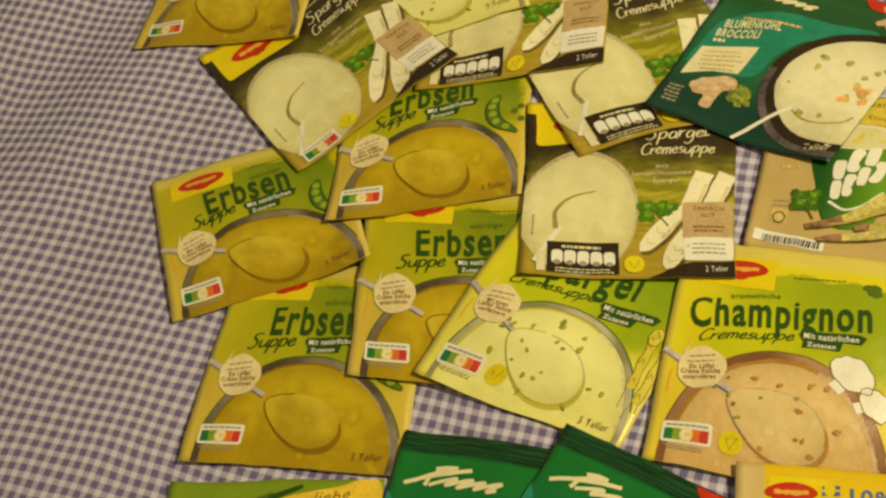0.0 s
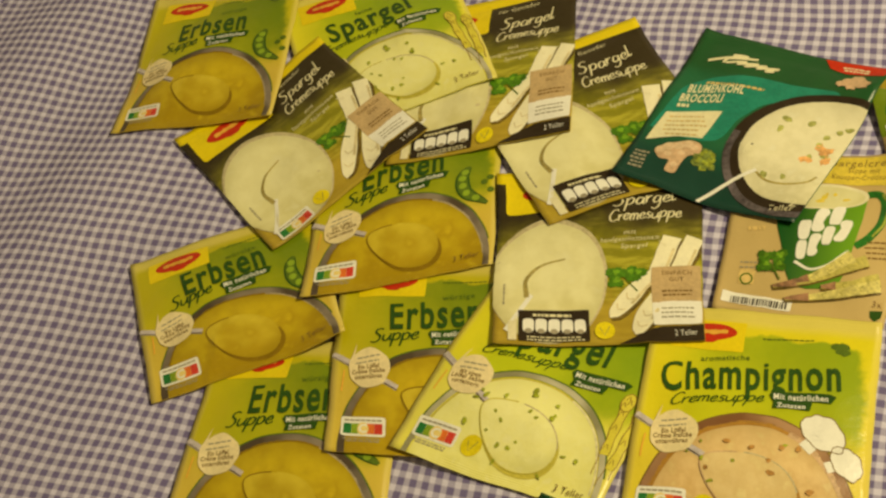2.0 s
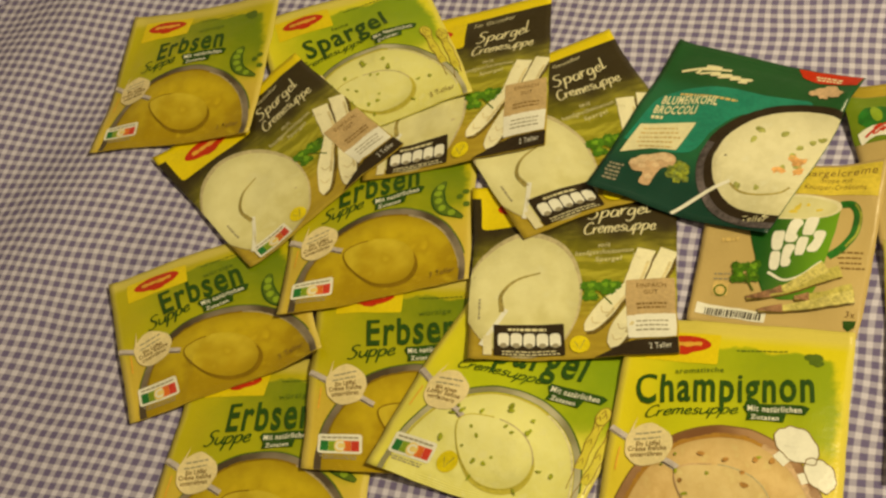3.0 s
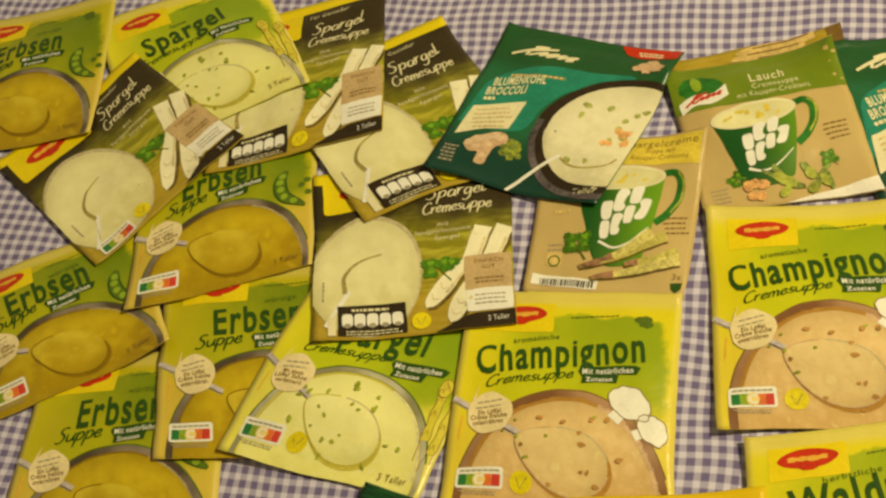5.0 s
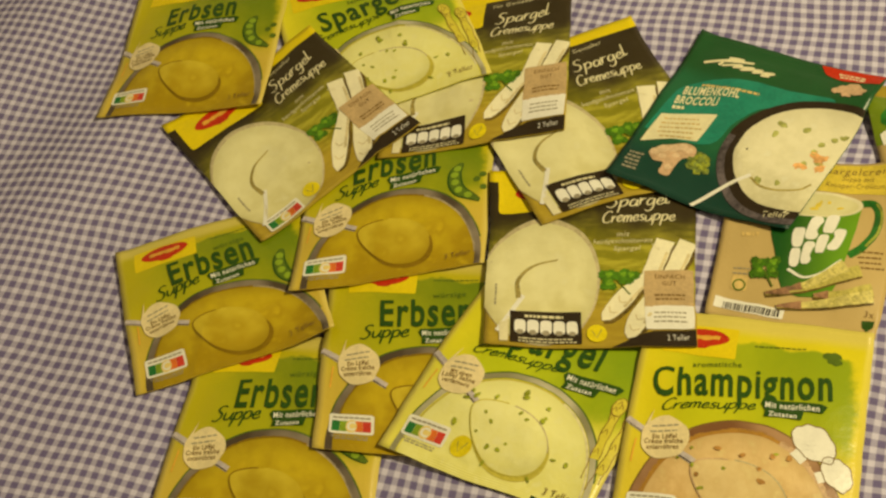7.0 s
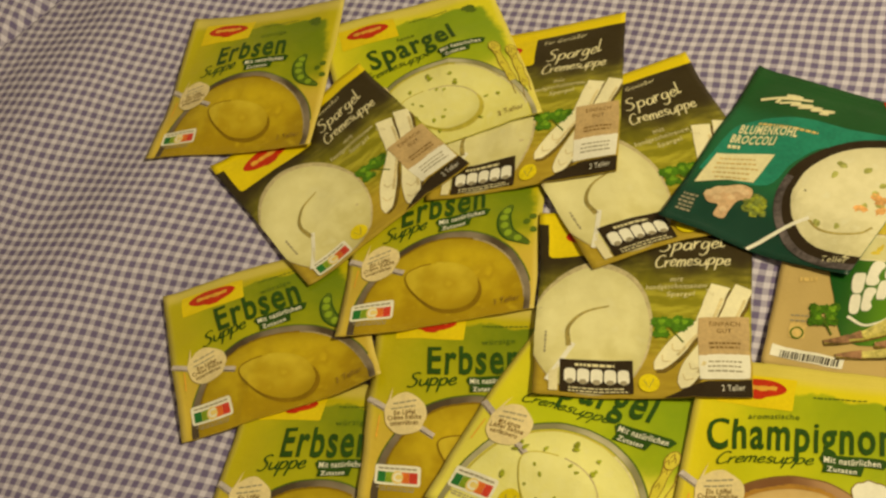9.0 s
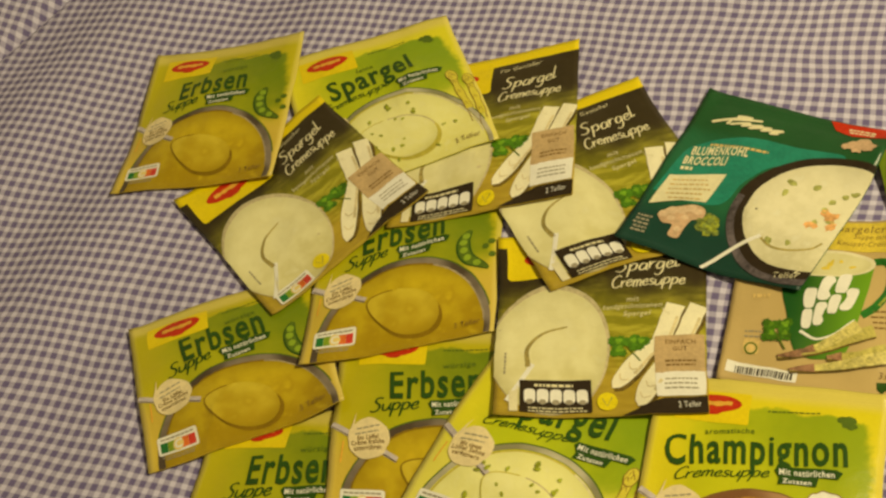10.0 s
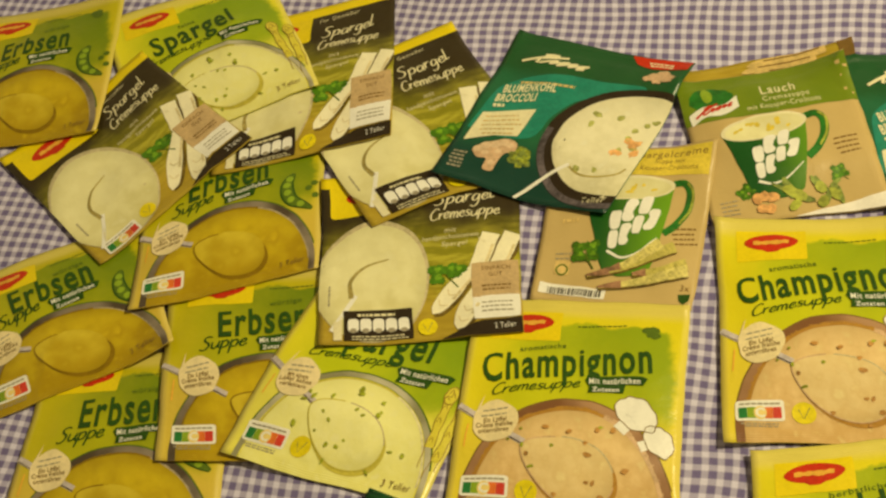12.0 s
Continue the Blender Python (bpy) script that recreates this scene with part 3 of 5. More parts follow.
INK = {
    "tag": ink("ink_yellow", (0.76, 0.61, 0.004), vary=0.05),
    "red": ink("ink_red", (0.52, 0.030, 0.006)),
    "gold": ink("ink_gold", (0.74, 0.40, 0.05)),
    "leaf": ink("ink_dark_green", (0.024, 0.075, 0.006)),
    "moss": ink("ink_moss", (0.09, 0.15, 0.01)),
    "white": ink("ink_white", (0.80, 0.80, 0.74), vary=0.04),
    "cream": ink("ink_cream", (0.74, 0.70, 0.46), vary=0.06),
    "bubble": ink("ink_parchment", (0.79, 0.68, 0.39), vary=0.08),
    "brown": ink("ink_brown", (0.21, 0.125, 0.030)),
    "black": ink("ink_black", (0.028, 0.018, 0.008)),
    "grey": ink("ink_grey", (0.33, 0.30, 0.22)),
    "rim_pea": film("ink_iron", lambda n, s, t, uv: n.mix(n.step(n.noise(uv, 3.5, 2.0), 0.38, 0.64), (0.075, 0.055, 0.035), (0.25, 0.21, 0.16))),
    "rim_asparagus": film("ink_pewter", lambda n, s, t, uv: n.mix(n.step(n.noise(uv, 3.5, 2.0), 0.38, 0.64), (0.26, 0.25, 0.14), (0.52, 0.50, 0.36))),
    "rim_mushroom": film("ink_clay", lambda n, s, t, uv: n.mix(n.step(n.noise(uv, 3.0, 2.0), 0.38, 0.64), (0.20, 0.09, 0.035), (0.42, 0.25, 0.13))),
    "rim_cream": ink("ink_stone", (0.52, 0.46, 0.28), vary=0.2),
    "glaze_pea": ink("ink_glaze_grey", (0.34, 0.29, 0.20), vary=0.3),
    "glaze_asparagus": ink("ink_glaze_pale", (0.66, 0.62, 0.36), vary=0.2),
    "glaze_mushroom": ink("ink_glaze_rose", (0.56, 0.38, 0.22), vary=0.2),
    "olive_spear": ink("ink_spear_olive", (0.46, 0.41, 0.10), vary=0.3),
    "moss_spear": ink("ink_spear_moss", (0.37, 0.34, 0.07), vary=0.3),
    "leek_pale": ink("ink_leek_pale", (0.56, 0.50, 0.16), vary=0.3),
    "leek": ink("ink_leek", (0.33, 0.37, 0.05), vary=0.35),
    "lilac": ink("ink_lilac_rim", (0.10, 0.085, 0.095), vary=0.5),
    "sketch": ink("ink_sketch_brown", (0.30, 0.19, 0.03), vary=0.2),
    "steel": ink("ink_steel", (0.55, 0.50, 0.52), vary=0.2),
    "score_a": ink("ink_score_green", (0.02, 0.18, 0.04)),
    "score_b": ink("ink_score_lime", (0.24, 0.36, 0.02)),
    "score_c": ink("ink_score_yellow", (0.78, 0.55, 0.05)),
    "score_ring": ink("ink_score_ring", (0.80, 0.64, 0.22), vary=0.05),
    "score_d": ink("ink_score_orange", (0.70, 0.17, 0.03)),
    "score_e": ink("ink_score_red", (0.58, 0.05, 0.03)),
    "lemon": ink("ink_lemon", (0.74, 0.62, 0.006)),
    "herb_soft": ink("ink_herb_soft", (0.40, 0.42, 0.12), vary=0.35),
    # near-white ink that paints the lamp's glare on a glossy seam
    "glare": ink("ink_glare", (0.82, 0.80, 0.74), rough=0.22, vary=0.06),
    "teal": ink("ink_teal", (0.016, 0.215, 0.150)),
    "paper_tag": ink("ink_label_tan", (0.51, 0.37, 0.19)),
    "spear": ink("ink_spear", (0.83, 0.80, 0.58), vary=0.05),
    "parsley": ink("ink_parsley", (0.060, 0.165, 0.006), vary=0.45),
    "parsley_light": ink("ink_parsley_light", (0.15, 0.31, 0.014), vary=0.4),
    "spear_line": ink("ink_spear_line", (0.66, 0.58, 0.34), vary=0.2),
    "spear_shadow": ink("ink_spear_shadow", (0.14, 0.095, 0.016), vary=0.4),
    "spear_rose": ink("ink_spear_rose", (0.26, 0.14, 0.075), vary=0.5),
    "curd": ink("ink_curd", (0.69, 0.52, 0.34), vary=0.12),
    "floret_light": ink("ink_floret_light", (0.34, 0.40, 0.04), vary=0.4),
    "drawing_pale": ink("ink_drawing_pale", (0.66, 0.59, 0.055), vary=0.06),
    "pink": ink("ink_cauliflower", (0.60, 0.41, 0.25), vary=0.16),
    "broccoli": ink("ink_broccoli", (0.20, 0.26, 0.05), vary=0.5),
    "orange": ink("ink_croute", (0.72, 0.38, 0.14), vary=0.35),
    "mug": film("ink_mug", lambda n, s, t, uv: n.mix(n.step(s, 0.30, 0.85), (0.010, 0.085, 0.012), (0.16, 0.36, 0.012))),
    "mug_dark": ink("ink_mug_handle", (0.02, 0.15, 0.015), vary=0.3),
    "olive_lid": film("ink_lid", lambda n, s, t, uv: n.mix(n.noise(uv, 5.0), (0.11, 0.19, 0.006), (0.20, 0.27, 0.012))),
    "panel": ink("ink_panel_yellow", (0.68, 0.54, 0.06)),
    "blue": ink("ink_blue", (0.10, 0.15, 0.38)),
    "sand_shade": ink("ink_spoon_shadow", (0.40, 0.33, 0.10), vary=0.3),
    "sand": ink("ink_sand", (0.60, 0.44, 0.16), vary=0.2),
}
SOUP = {
    "pea": soup("soup_pea", (0.63, 0.49, 0.013), (0.39, 0.265, 0.003), scale=5.0, spread=0.7),
    "pea_spoon": soup("soup_pea_spoon", (0.70, 0.58, 0.045), (0.44, 0.31, 0.006), scale=4.0, spread=0.8, dish=(0.50, 0.245, 0.245, 0.175), depth=0.40),
    "asparagus": soup("soup_asparagus", (0.86, 0.86, 0.38), (0.79, 0.77, 0.22), spread=0.35, depth=0.35),
    "asparagus_spoon": soup("soup_asparagus_spoon", (0.86, 0.86, 0.42), (0.80, 0.78, 0.26), spread=0.35, dish=(0.50, 0.245, 0.245, 0.175), depth=0.40),
    "mushroom": soup("soup_mushroom", (0.80, 0.60, 0.29), (0.58, 0.37, 0.13)),
    "mushroom_spoon": soup("soup_mushroom_spoon", (0.76, 0.61, 0.31), (0.64, 0.46, 0.19), dish=(0.50, 0.245, 0.245, 0.175), depth=0.40),
    "cream": soup("soup_cream", (0.83, 0.81, 0.48), (0.64, 0.60, 0.27), scale=5.0, spread=0.6, dish=(0.258, 0.345, 0.29, 0.34), depth=0.30),
    "white": soup("soup_white", (0.80, 0.77, 0.55), (0.60, 0.57, 0.34), scale=9.0, dish=(0.88, 0.372, 0.40, 0.34), depth=0.25),
}
SOUP_SHADE = {
    "pea": ink("soup_pea_shade", (0.25, 0.155, 0.003)),
    "asparagus": ink("soup_asparagus_shade", (0.56, 0.50, 0.07)),
    "mushroom": ink("soup_mushroom_shade", (0.42, 0.22, 0.035)),
}
BROWN_FLECK, GREEN_FLECK = ink("ink_fleck_brown", (0.40, 0.21, 0.055), vary=0.4), ink("ink_fleck_green", (0.30, 0.34, 0.02), vary=0.4)


def brand_oval(d, s, t, rx, ry, turn=0.0, level=3):
    """The maker's mark as a plain red lozenge with one pale bar."""
    cx, cy = d.at(s, t)
    c, e = math.cos(radians(turn)), math.sin(radians(turn))
    points = []
    for k in range(36):
        a = 2 * math.pi * k / 36
        x, y = rx * math.cos(a), ry * math.sin(a) * (0.75 + 0.25 * abs(math.sin(a)))
        if math.sin(a) < -0.95:
            y *= 1.22
        points.append((cx + x * c - y * e, cy + x * e + y * c))
    mark = d.area("maker_mark", points, level, INK["red"])
    bar = [(-0.66, -0.20), (-0.45, -0.26), (-0.38, -0.16), (-0.2, -0.28), (-0.05, -0.20), (0.12, -0.34), (0.3, -0.30), (0.42, -0.18), (0.64, -0.20), (0.66, 0.20), (0.5, 0.28), (0.38, 0.16), (0.2, 0.26), (0.0, 0.18), (-0.2, 0.24), (-0.34, 0.14), (-0.5, 0.30), (-0.66, 0.22)]
    d.area("mark_bar", [(cx + x * rx * c - y * ry * e, cy + x * rx * e + y * ry * c) for x, y in bar], level + 1, INK["gold"], parent=mark)


def score_label(d, s, t, turn=0.0, scale=1.0, level=5):
    """Five-step nutrition score with the middle step raised."""
    x, y = d.at(s, t)
    c, e = math.cos(radians(turn)), math.sin(radians(turn))

    def put(px, py):
        px, py = px * scale, py * scale
        return x + px * c - py * e, y + px * e + py * c

    def pane(x0, y0, x1, y1, r):
        out = []
        for qx, qy, begin in ((x1 - r, y1 - r, 0), (x0 + r, y1 - r, 90), (x0 + r, y0 + r, 180), (x1 - r, y0 + r, 270)):
            out += [put(qx + r * math.cos(radians(begin + 30 * k)), qy + r * math.sin(radians(begin + 30 * k))) for k in range(4)]
        return out

    plate = d.area("score_label", pane(-15.5, -7.0, 15.5, 7.5, 2.0), level, INK["white"], "small white nutrition score label")
    for k, key in enumerate("abcde"):
        x0 = -13.6 + 5.45 * k
        d.area("score_step", pane(x0, -5.2, x0 + 5.35, 2.6, 0.4), level + 1, INK["score_" + key], parent=plate)
    d.area("score_ring", [put(4.3 * math.cos(a) * 0.95, -1.3 + 4.7 * math.sin(a)) for a in [k * math.pi / 12 for k in range(24)]], level + 2, INK["score_ring"], parent=plate)
    points, faces, width = letters("C", 0.03, 0.0)
    d.lay("score_letter", [put((px - width / 2) * 6.0, -4.2 + py * 6.0) for px, py in points], faces, level + 3, INK["white"], False, parent=plate)
    shapes = [[put(a, 4.3), put(a + 3.2, 4.3), put(a + 3.2, 5.6), put(a, 5.6)] for a in (-13, -9.2, -5.4, -1.6, 2.2, 6.0, 9.6)]
    d.many("fine_print", shapes, level + 1, INK["grey"], parent=plate)
    d.bars("small_print", s - 0.10 * scale, t - 9.4 * scale / d.h, s + 0.10 * scale, 2, 1.6, 0.8, level, INK["grey"], turn, 3)


def veg_mark(d, s, t, r=6.0, level=5):
    disc = d.oval("leaf_mark", s, t, r, r, level, INK["lemon"])
    x, y = d.at(s, t)
    d.stroke("mark_stroke", [(x - r * 0.45, y + r * 0.35), (x - r * 0.05, y - r * 0.55), (x + r * 0.5, y + r * 0.5)], 0.7, level + 1, INK["moss_spear"], parent=disc)


def banner(d, s, t, turn, first="Mit natürlichen", second="Zutaten", level=7):
    x, y = d.at(s, t)
    c, e = math.cos(radians(turn)), math.sin(radians(turn))

    def put(a, b):
        return x + a * c - b * e, y + a * e + b * c

    rag = random.Random(4)
    top = [put(a, 6.2 + rag.uniform(-0.4, 0.4)) for a in (0, 8, 17, 26, 33)]
    low = [put(a, rag.uniform(-0.5, 0.4)) for a in (34, 23.5)]
    band = d.area("brush_banner", [put(-1.5, 3.5)] + top + [put(36.5, 4.2)] + low + [put(22, -5.4), put(12, -4.6), put(0.4, -5.2), put(1.2, -1.0)], level, INK["leaf"])
    d.word("banner_line", first, s + 1.0 * c / d.w, t + (0.9 + 1.0 * e) / d.h, s + 32 / d.w, 3.6, level + 1, INK["white"], turn, 0.02, parent=band)
    d.word("banner_line", second, s + 3.2 / d.w, t - 4.2 / d.h, s + 19.5 / d.w, 2.9, level + 1, INK["white"], turn, 0.02, parent=band)


def bubble(d, s, t, words, level=6, squash=1.0):
    x, y = d.at(s, t)
    r = 14.0
    edge = outline(x, y, r, r * squash, 0, 0.09, 2, 32)
    edge.insert(13, (x - r * 0.62, y + r * 1.32 * squash))
    plate = d.area("speech_bubble", edge, level, INK["bubble"], "round parchment-coloured speech bubble")
    d.bars("script_print", s - 9.5 / d.w, t + 6.2 * squash / d.h, s + 8 / d.w, 2, 3.6, 1.0, level + 1, INK["grey"], 8, 5, plate)
    for k, line in enumerate(words):
        half = (7.0, 11.0, 9.0)[k]
        if line:
            d.word("bubble_line", line, s - half / d.w, t - (1.2 + 3.6 * k) * squash / d.h, s + half / d.w, 3.0, level + 1, INK["brown"], 5, 0.028, parent=plate)
    return plate


def flecks(d, material, count, seed, s0=0.15, s1=0.92, top=0.44, size=1.7, level=9):
    luck = random.Random(seed)
    shapes = []
    while len(shapes) < count:
        s, t = luck.uniform(s0, s1), luck.uniform(0.065, top)
        if ((s - 0.515) / 0.40) ** 2 + ((t - 0.05) / 0.40) ** 2 > 1 or (t < 0.20 and (s < 0.42 or s > 0.72)):
            continue
        x, y = d.at(s, t)
        shapes.append(outline(x, y, size * luck.uniform(0.4, 1.1), size * luck.uniform(0.35, 0.7), luck.uniform(0, 180), 0.5, len(shapes), 8))
    d.many("fleck_scatter", shapes, level, material, "scattered printed herb fleck")


def garden_face(p, kind, tone="", veg=True, logo=True):
    """The light green and yellow packets: bowl, spoon, speech bubble, title."""
    d = Print(p)
    d.box("logo_tag", 0.095, 0.795, 0.418, 0.940, 2, INK["tag"], 0, 1.0)
    brand_oval(d, 0.256, 0.882, 17.0, 6.4, 1)
    d.bars("script_print", 0.49, 0.866, 0.72, 1, 2, 1.1, 2, INK["moss"], 4, 8)
    # herb sprig
    x, y = d.at(0.83, 0.85)
    d.many("herb_sprig", [outline(x + a, y + b, 3.2, 2.2, turn, 0.3, k, 10) for k, (a, b, turn) in enumerate(((-2.6, 2.2, 40), (2.4, 2.8, -30), (0, -0.4, 80), (3.2, -1.8, 20)))], 2, INK["moss"])
    # bowl and soup
    bowl = d.ring("bowl_rim", 0.515, 0.045, 0.462 * d.w, 0.476 * d.h, {"pea": 4.6, "asparagus": 3.6, "mushroom": 5.0}[kind], 3, INK["rim_" + kind], label="rim of the printed soup bowl")
    d.ring("bowl_shade", 0.515, 0.045, 0.462 * d.w + 1.0, 0.476 * d.h + 1.0, 1.6, 2, INK["moss"] if kind != "mushroom" else INK["brown"], start=15, end=165)
    d.oval("bowl_soup", 0.515, 0.045, 0.462 * d.w - 4.6, 0.476 * d.h - 4.6, 2, SOUP[kind])
    d.ring("bowl_glaze", 0.515, 0.045, 0.462 * d.w - 4.2, 0.476 * d.h - 4.2, {"pea": 1.2, "asparagus": 1.4, "mushroom": 3.4}[kind], 3, INK["glaze_" + kind], start=5, end=70)
    d.ring("bowl_depth", 0.515, 0.045, 0.462 * d.w - 4.2, 0.476 * d.h - 4.2, {"pea": 1.6, "asparagus": 1.2, "mushroom": 3.0}[kind], 3, SOUP_SHADE[kind], start=70, end=170)
    # spoon
    sx, sy = d.at(0.512, 0.218 if kind == "pea" else 0.228)
    long, broad = (26.5, 17.0) if kind == "pea" else (29.5, 20.5)
    d.area("spoon_shade", spoon_outline(sx + 1.6, sy - 2.6, long, broad, -24, 0.8), 4, SOUP_SHADE[kind])
    spoon = d.area("spoon", spoon_outline(sx, sy, long, broad, -24), 6, SOUP[kind + "_spoon"], "soup spoon filled with soup")
    edge = spoon_outline(sx, sy, long, broad, -24, 0.3)
    d.stroke("spoon_edge", edge[16:] + edge[:2], {"pea": 0.9, "asparagus": 0.7, "mushroom": 0.8}[kind], 7, {"pea": SOUP_SHADE["pea"], "asparagus": SOUP_SHADE["asparagus"], "mushroom": INK["glaze_mushroom"]}[kind], parent=spoon)
    d.stroke("spoon_glint", edge[4:16], 0.8, 7, SOUP[kind + "_spoon"] if kind == "pea" else INK["rim_cream"], parent=spoon)
    x0, y0 = d.at(0.003, 0.480)
    x1, y1 = d.at(0.315, 0.318)
    d.stroke("spoon_handle", [(x0, y0), (x1, y1)], 4.2, 4, INK["steel"])
    d.stroke("handle_line", [(x0, y0 - 1.6), (x1, y1 - 1.6)], 0.8, 5, INK["rim_pea"])
    x, y = d.at(0.052, 0.300)
    d.stroke("side_tick", [(x, y), (x + 1.0, y + 15)], 0.9, 4, INK["gold"])
    words = ("Ein Löffel", "Crème fraîche", "unterrühren") if kind != "asparagus" else ("Mit einem", "Löffel Sahne", "verfeinern")
    bubble(d, 0.177, 0.412, words, 7)
    score_label(d, 0.163, 0.129, 0, 0.92)
    if kind != "pea":
        veg_mark(d, 0.347, 0.120, 6.8)
    if kind == "mushroom":
        flecks(d, BROWN_FLECK, 13, 3, size=2.4)
        flecks(d, GREEN_FLECK, 6, 8, size=2.1)
    elif kind == "asparagus":
        flecks(d, GREEN_FLECK, 22, 5, size=2.3)
    # side drawings
    if kind == "mushroom":
        for a, b, r, turn in ((0.800, 0.478, 14.0, -35), (0.905, 0.372, 11.0, -60)):
            x, y = d.at(a, b)
            cap = d.area("mushroom_drawing", outline(x, y, r, r * 0.72, turn, 0.14, 6), 4, INK["white"])
            c, e = math.cos(radians(turn - 95)), math.sin(radians(turn - 95))
            d.stroke("mushroom_stem", [(x, y), (x + c * r * 1.1, y + e * r * 1.1)], r * 0.6, 4, INK["white"], parent=cap)
            d.stroke("mushroom_line", outline(x, y, r, r * 0.72, turn, 0.14, 6) + outline(x, y, r, r * 0.72, turn, 0.14, 6)[:1], 0.6, 5, INK["brown"], parent=cap)
    elif kind == "pea":
        x, y = d.at(0.86, 0.50)
        pod = curve_points(((x - 3, y + 19), (x - 7, y + 8), (x - 3, y - 5), (x + 12, y - 15)), 8)

        def crescent(wide):
            last = len(pod) - 1
            sides = [[], []]
            for k, (px, py) in enumerate(pod):
                ax, ay = pod[max(k - 1, 0)]
                bx, by = pod[min(k + 1, last)]
                far = math.hypot(bx - ax, by - ay)
                half = wide * math.sin(math.pi * (0.03 + 0.94 * k / last)) ** 0.6 / 2
                sides[0].append((px - (by - ay) / far * half, py + (bx - ax) / far * half))
                sides[1].append((px + (by - ay) / far * half, py - (bx - ax) / far * half))
            return sides[0] + sides[1][::-1]

        husk = d.area("pea_pod", crescent(10.5), 2, INK["leaf"], "open green pea pod drawing")
        d.area("pod_inside", crescent(7.6), 3, INK["moss"], parent=husk)
        for k, (px, py) in enumerate(pod[4:-3:4]):
            d.area("pea", outline(px, py, 2.7, 2.6, 0, 0.1, k, 12), 4, INK["score_b"], parent=husk)
        d.many("pea_scatter", [outline(x + a, y + b, 2.6, 2.4, 0, 0.1, 3, 12) for a, b in ((9, 3), (13, 7), (14, -4))], 3, INK["moss"])
    else:
        for k, way in enumerate((((0.962, 0.13), (0.968, 0.28), (0.965, 0.46)), ((0.925, 0.17), (0.905, 0.34), (0.888, 0.500)))):
            spear = curve_points([d.at(*q) for q in way], 14)
            stem = d.stroke("asparagus_spear", spear[8:], 5.0, 4, INK["drawing_pale"])
            for side in (-1, 1):
                line = [(px + side * (2.6 + 0.35 * math.sin(q * 0.7 + k)), py) for q, (px, py) in enumerate(spear)]
                d.stroke("spear_outline", line[4 + 4 * k:] if side > 0 else line, 0.5, 5, INK["sketch"], parent=stem)
            tip = spear[-1]
            head = outline(tip[0] + 0.3, tip[1] + 3.2, 4.0, 6.4, -10 + 14 * k, 0.12, k, 18)
            d.area("spear_tip", head, 6, INK["drawing_pale"], parent=stem)
            d.stroke("tip_outline", head + head[:1], 0.6, 7, INK["sketch"], parent=stem)
            for q, (a, b) in enumerate(((-1.6, 1.0), (1.4, 3.2), (-0.4, 5.6))):
                d.stroke("bud_line", curve_points(((tip[0] + a - 1.3, tip[1] + b - 1.4), (tip[0] + a - 0.2, tip[1] + b + 1.9), (tip[0] + a + 1.3, tip[1] + b - 1.0)), 4), 0.5, 8, INK["sketch"], parent=stem)
            for n in (11, 19, 25):
                px, py = spear[n]
                d.stroke("bud_line", curve_points(((px - 1.9, py - 1.8), (px - 0.6, py + 1.8), (px + 0.9, py - 1.4)), 4), 0.4, 6, INK["sketch"], parent=stem)
    # title
    if kind == "mushroom" and tone == "forest":
        d.word("kind_line", "herbstliche", 0.31, 0.765, 0.55, 3.6, 4, INK["moss"], 6)
        d.word("title", "Waldpilz", 0.175, 0.600, 0.80, 21.0, 5, INK["leaf"], 6, 0.022, tall=1.12)
        d.brushed("script_title", "Cremesuppe", 0.22, 0.530, 0.62, 6.7, 6, INK["leaf"], 8, 0.30, 0.125)
        banner(d, 0.64, 0.585, 4)
    elif kind == "mushroom":
        d.word("kind_line", "aromatische", 0.240, 0.738, 0.455, 3.8, 4, INK["moss"], 7, 0.01)
        d.word("title", "Champignon", 0.092, 0.592, 0.858, 18.8, 5, INK["leaf"], 6.2, 0.022, tall=1.12)
        d.brushed("script_title", "Cremesuppe", 0.135, 0.532, 0.540, 7.4, 6, INK["leaf"], 8, 0.30, 0.125)
        banner(d, 0.570, 0.592, 3)
    elif kind == "pea":
        d.word("kind_line", "würzige", 0.505, 0.775, 0.665, 3.8, 4, INK["moss"], 7, 0.01)
        d.word("title", "Erbsen", 0.268, 0.612, 0.702, 19.6, 5, INK["leaf"], 4.6, 0.022, tall=1.12)
        d.brushed("script_title", "Suppe", 0.175, 0.535, 0.410, 10.5, 6, INK["leaf"], 8, 0.30, 0.125)
        banner(d, 0.465, 0.570, 5)
        d.word("portion_note", "3 Teller", 0.785, 0.058, 0.920, 4.6, 12, INK["brown"], 3)
    else:
        d.word("kind_line", "feine", 0.40, 0.752, 0.50, 3.8, 4, INK["moss"], 6, 0.01)
        d.word("title", "Spargel", 0.225, 0.605, 0.715, 19.6, 5, INK["leaf"], 6.0, 0.022, tall=1.12)
        d.brushed("script_title", "Cremesuppe", 0.150, 0.535, 0.560, 7.4, 6, INK["leaf"], 7, 0.30, 0.125)
        banner(d, 0.600, 0.560, 3)
        d.word("portion_note", "3 Teller", 0.785, 0.050, 0.920, 4.6, 12, INK["brown"], 3)


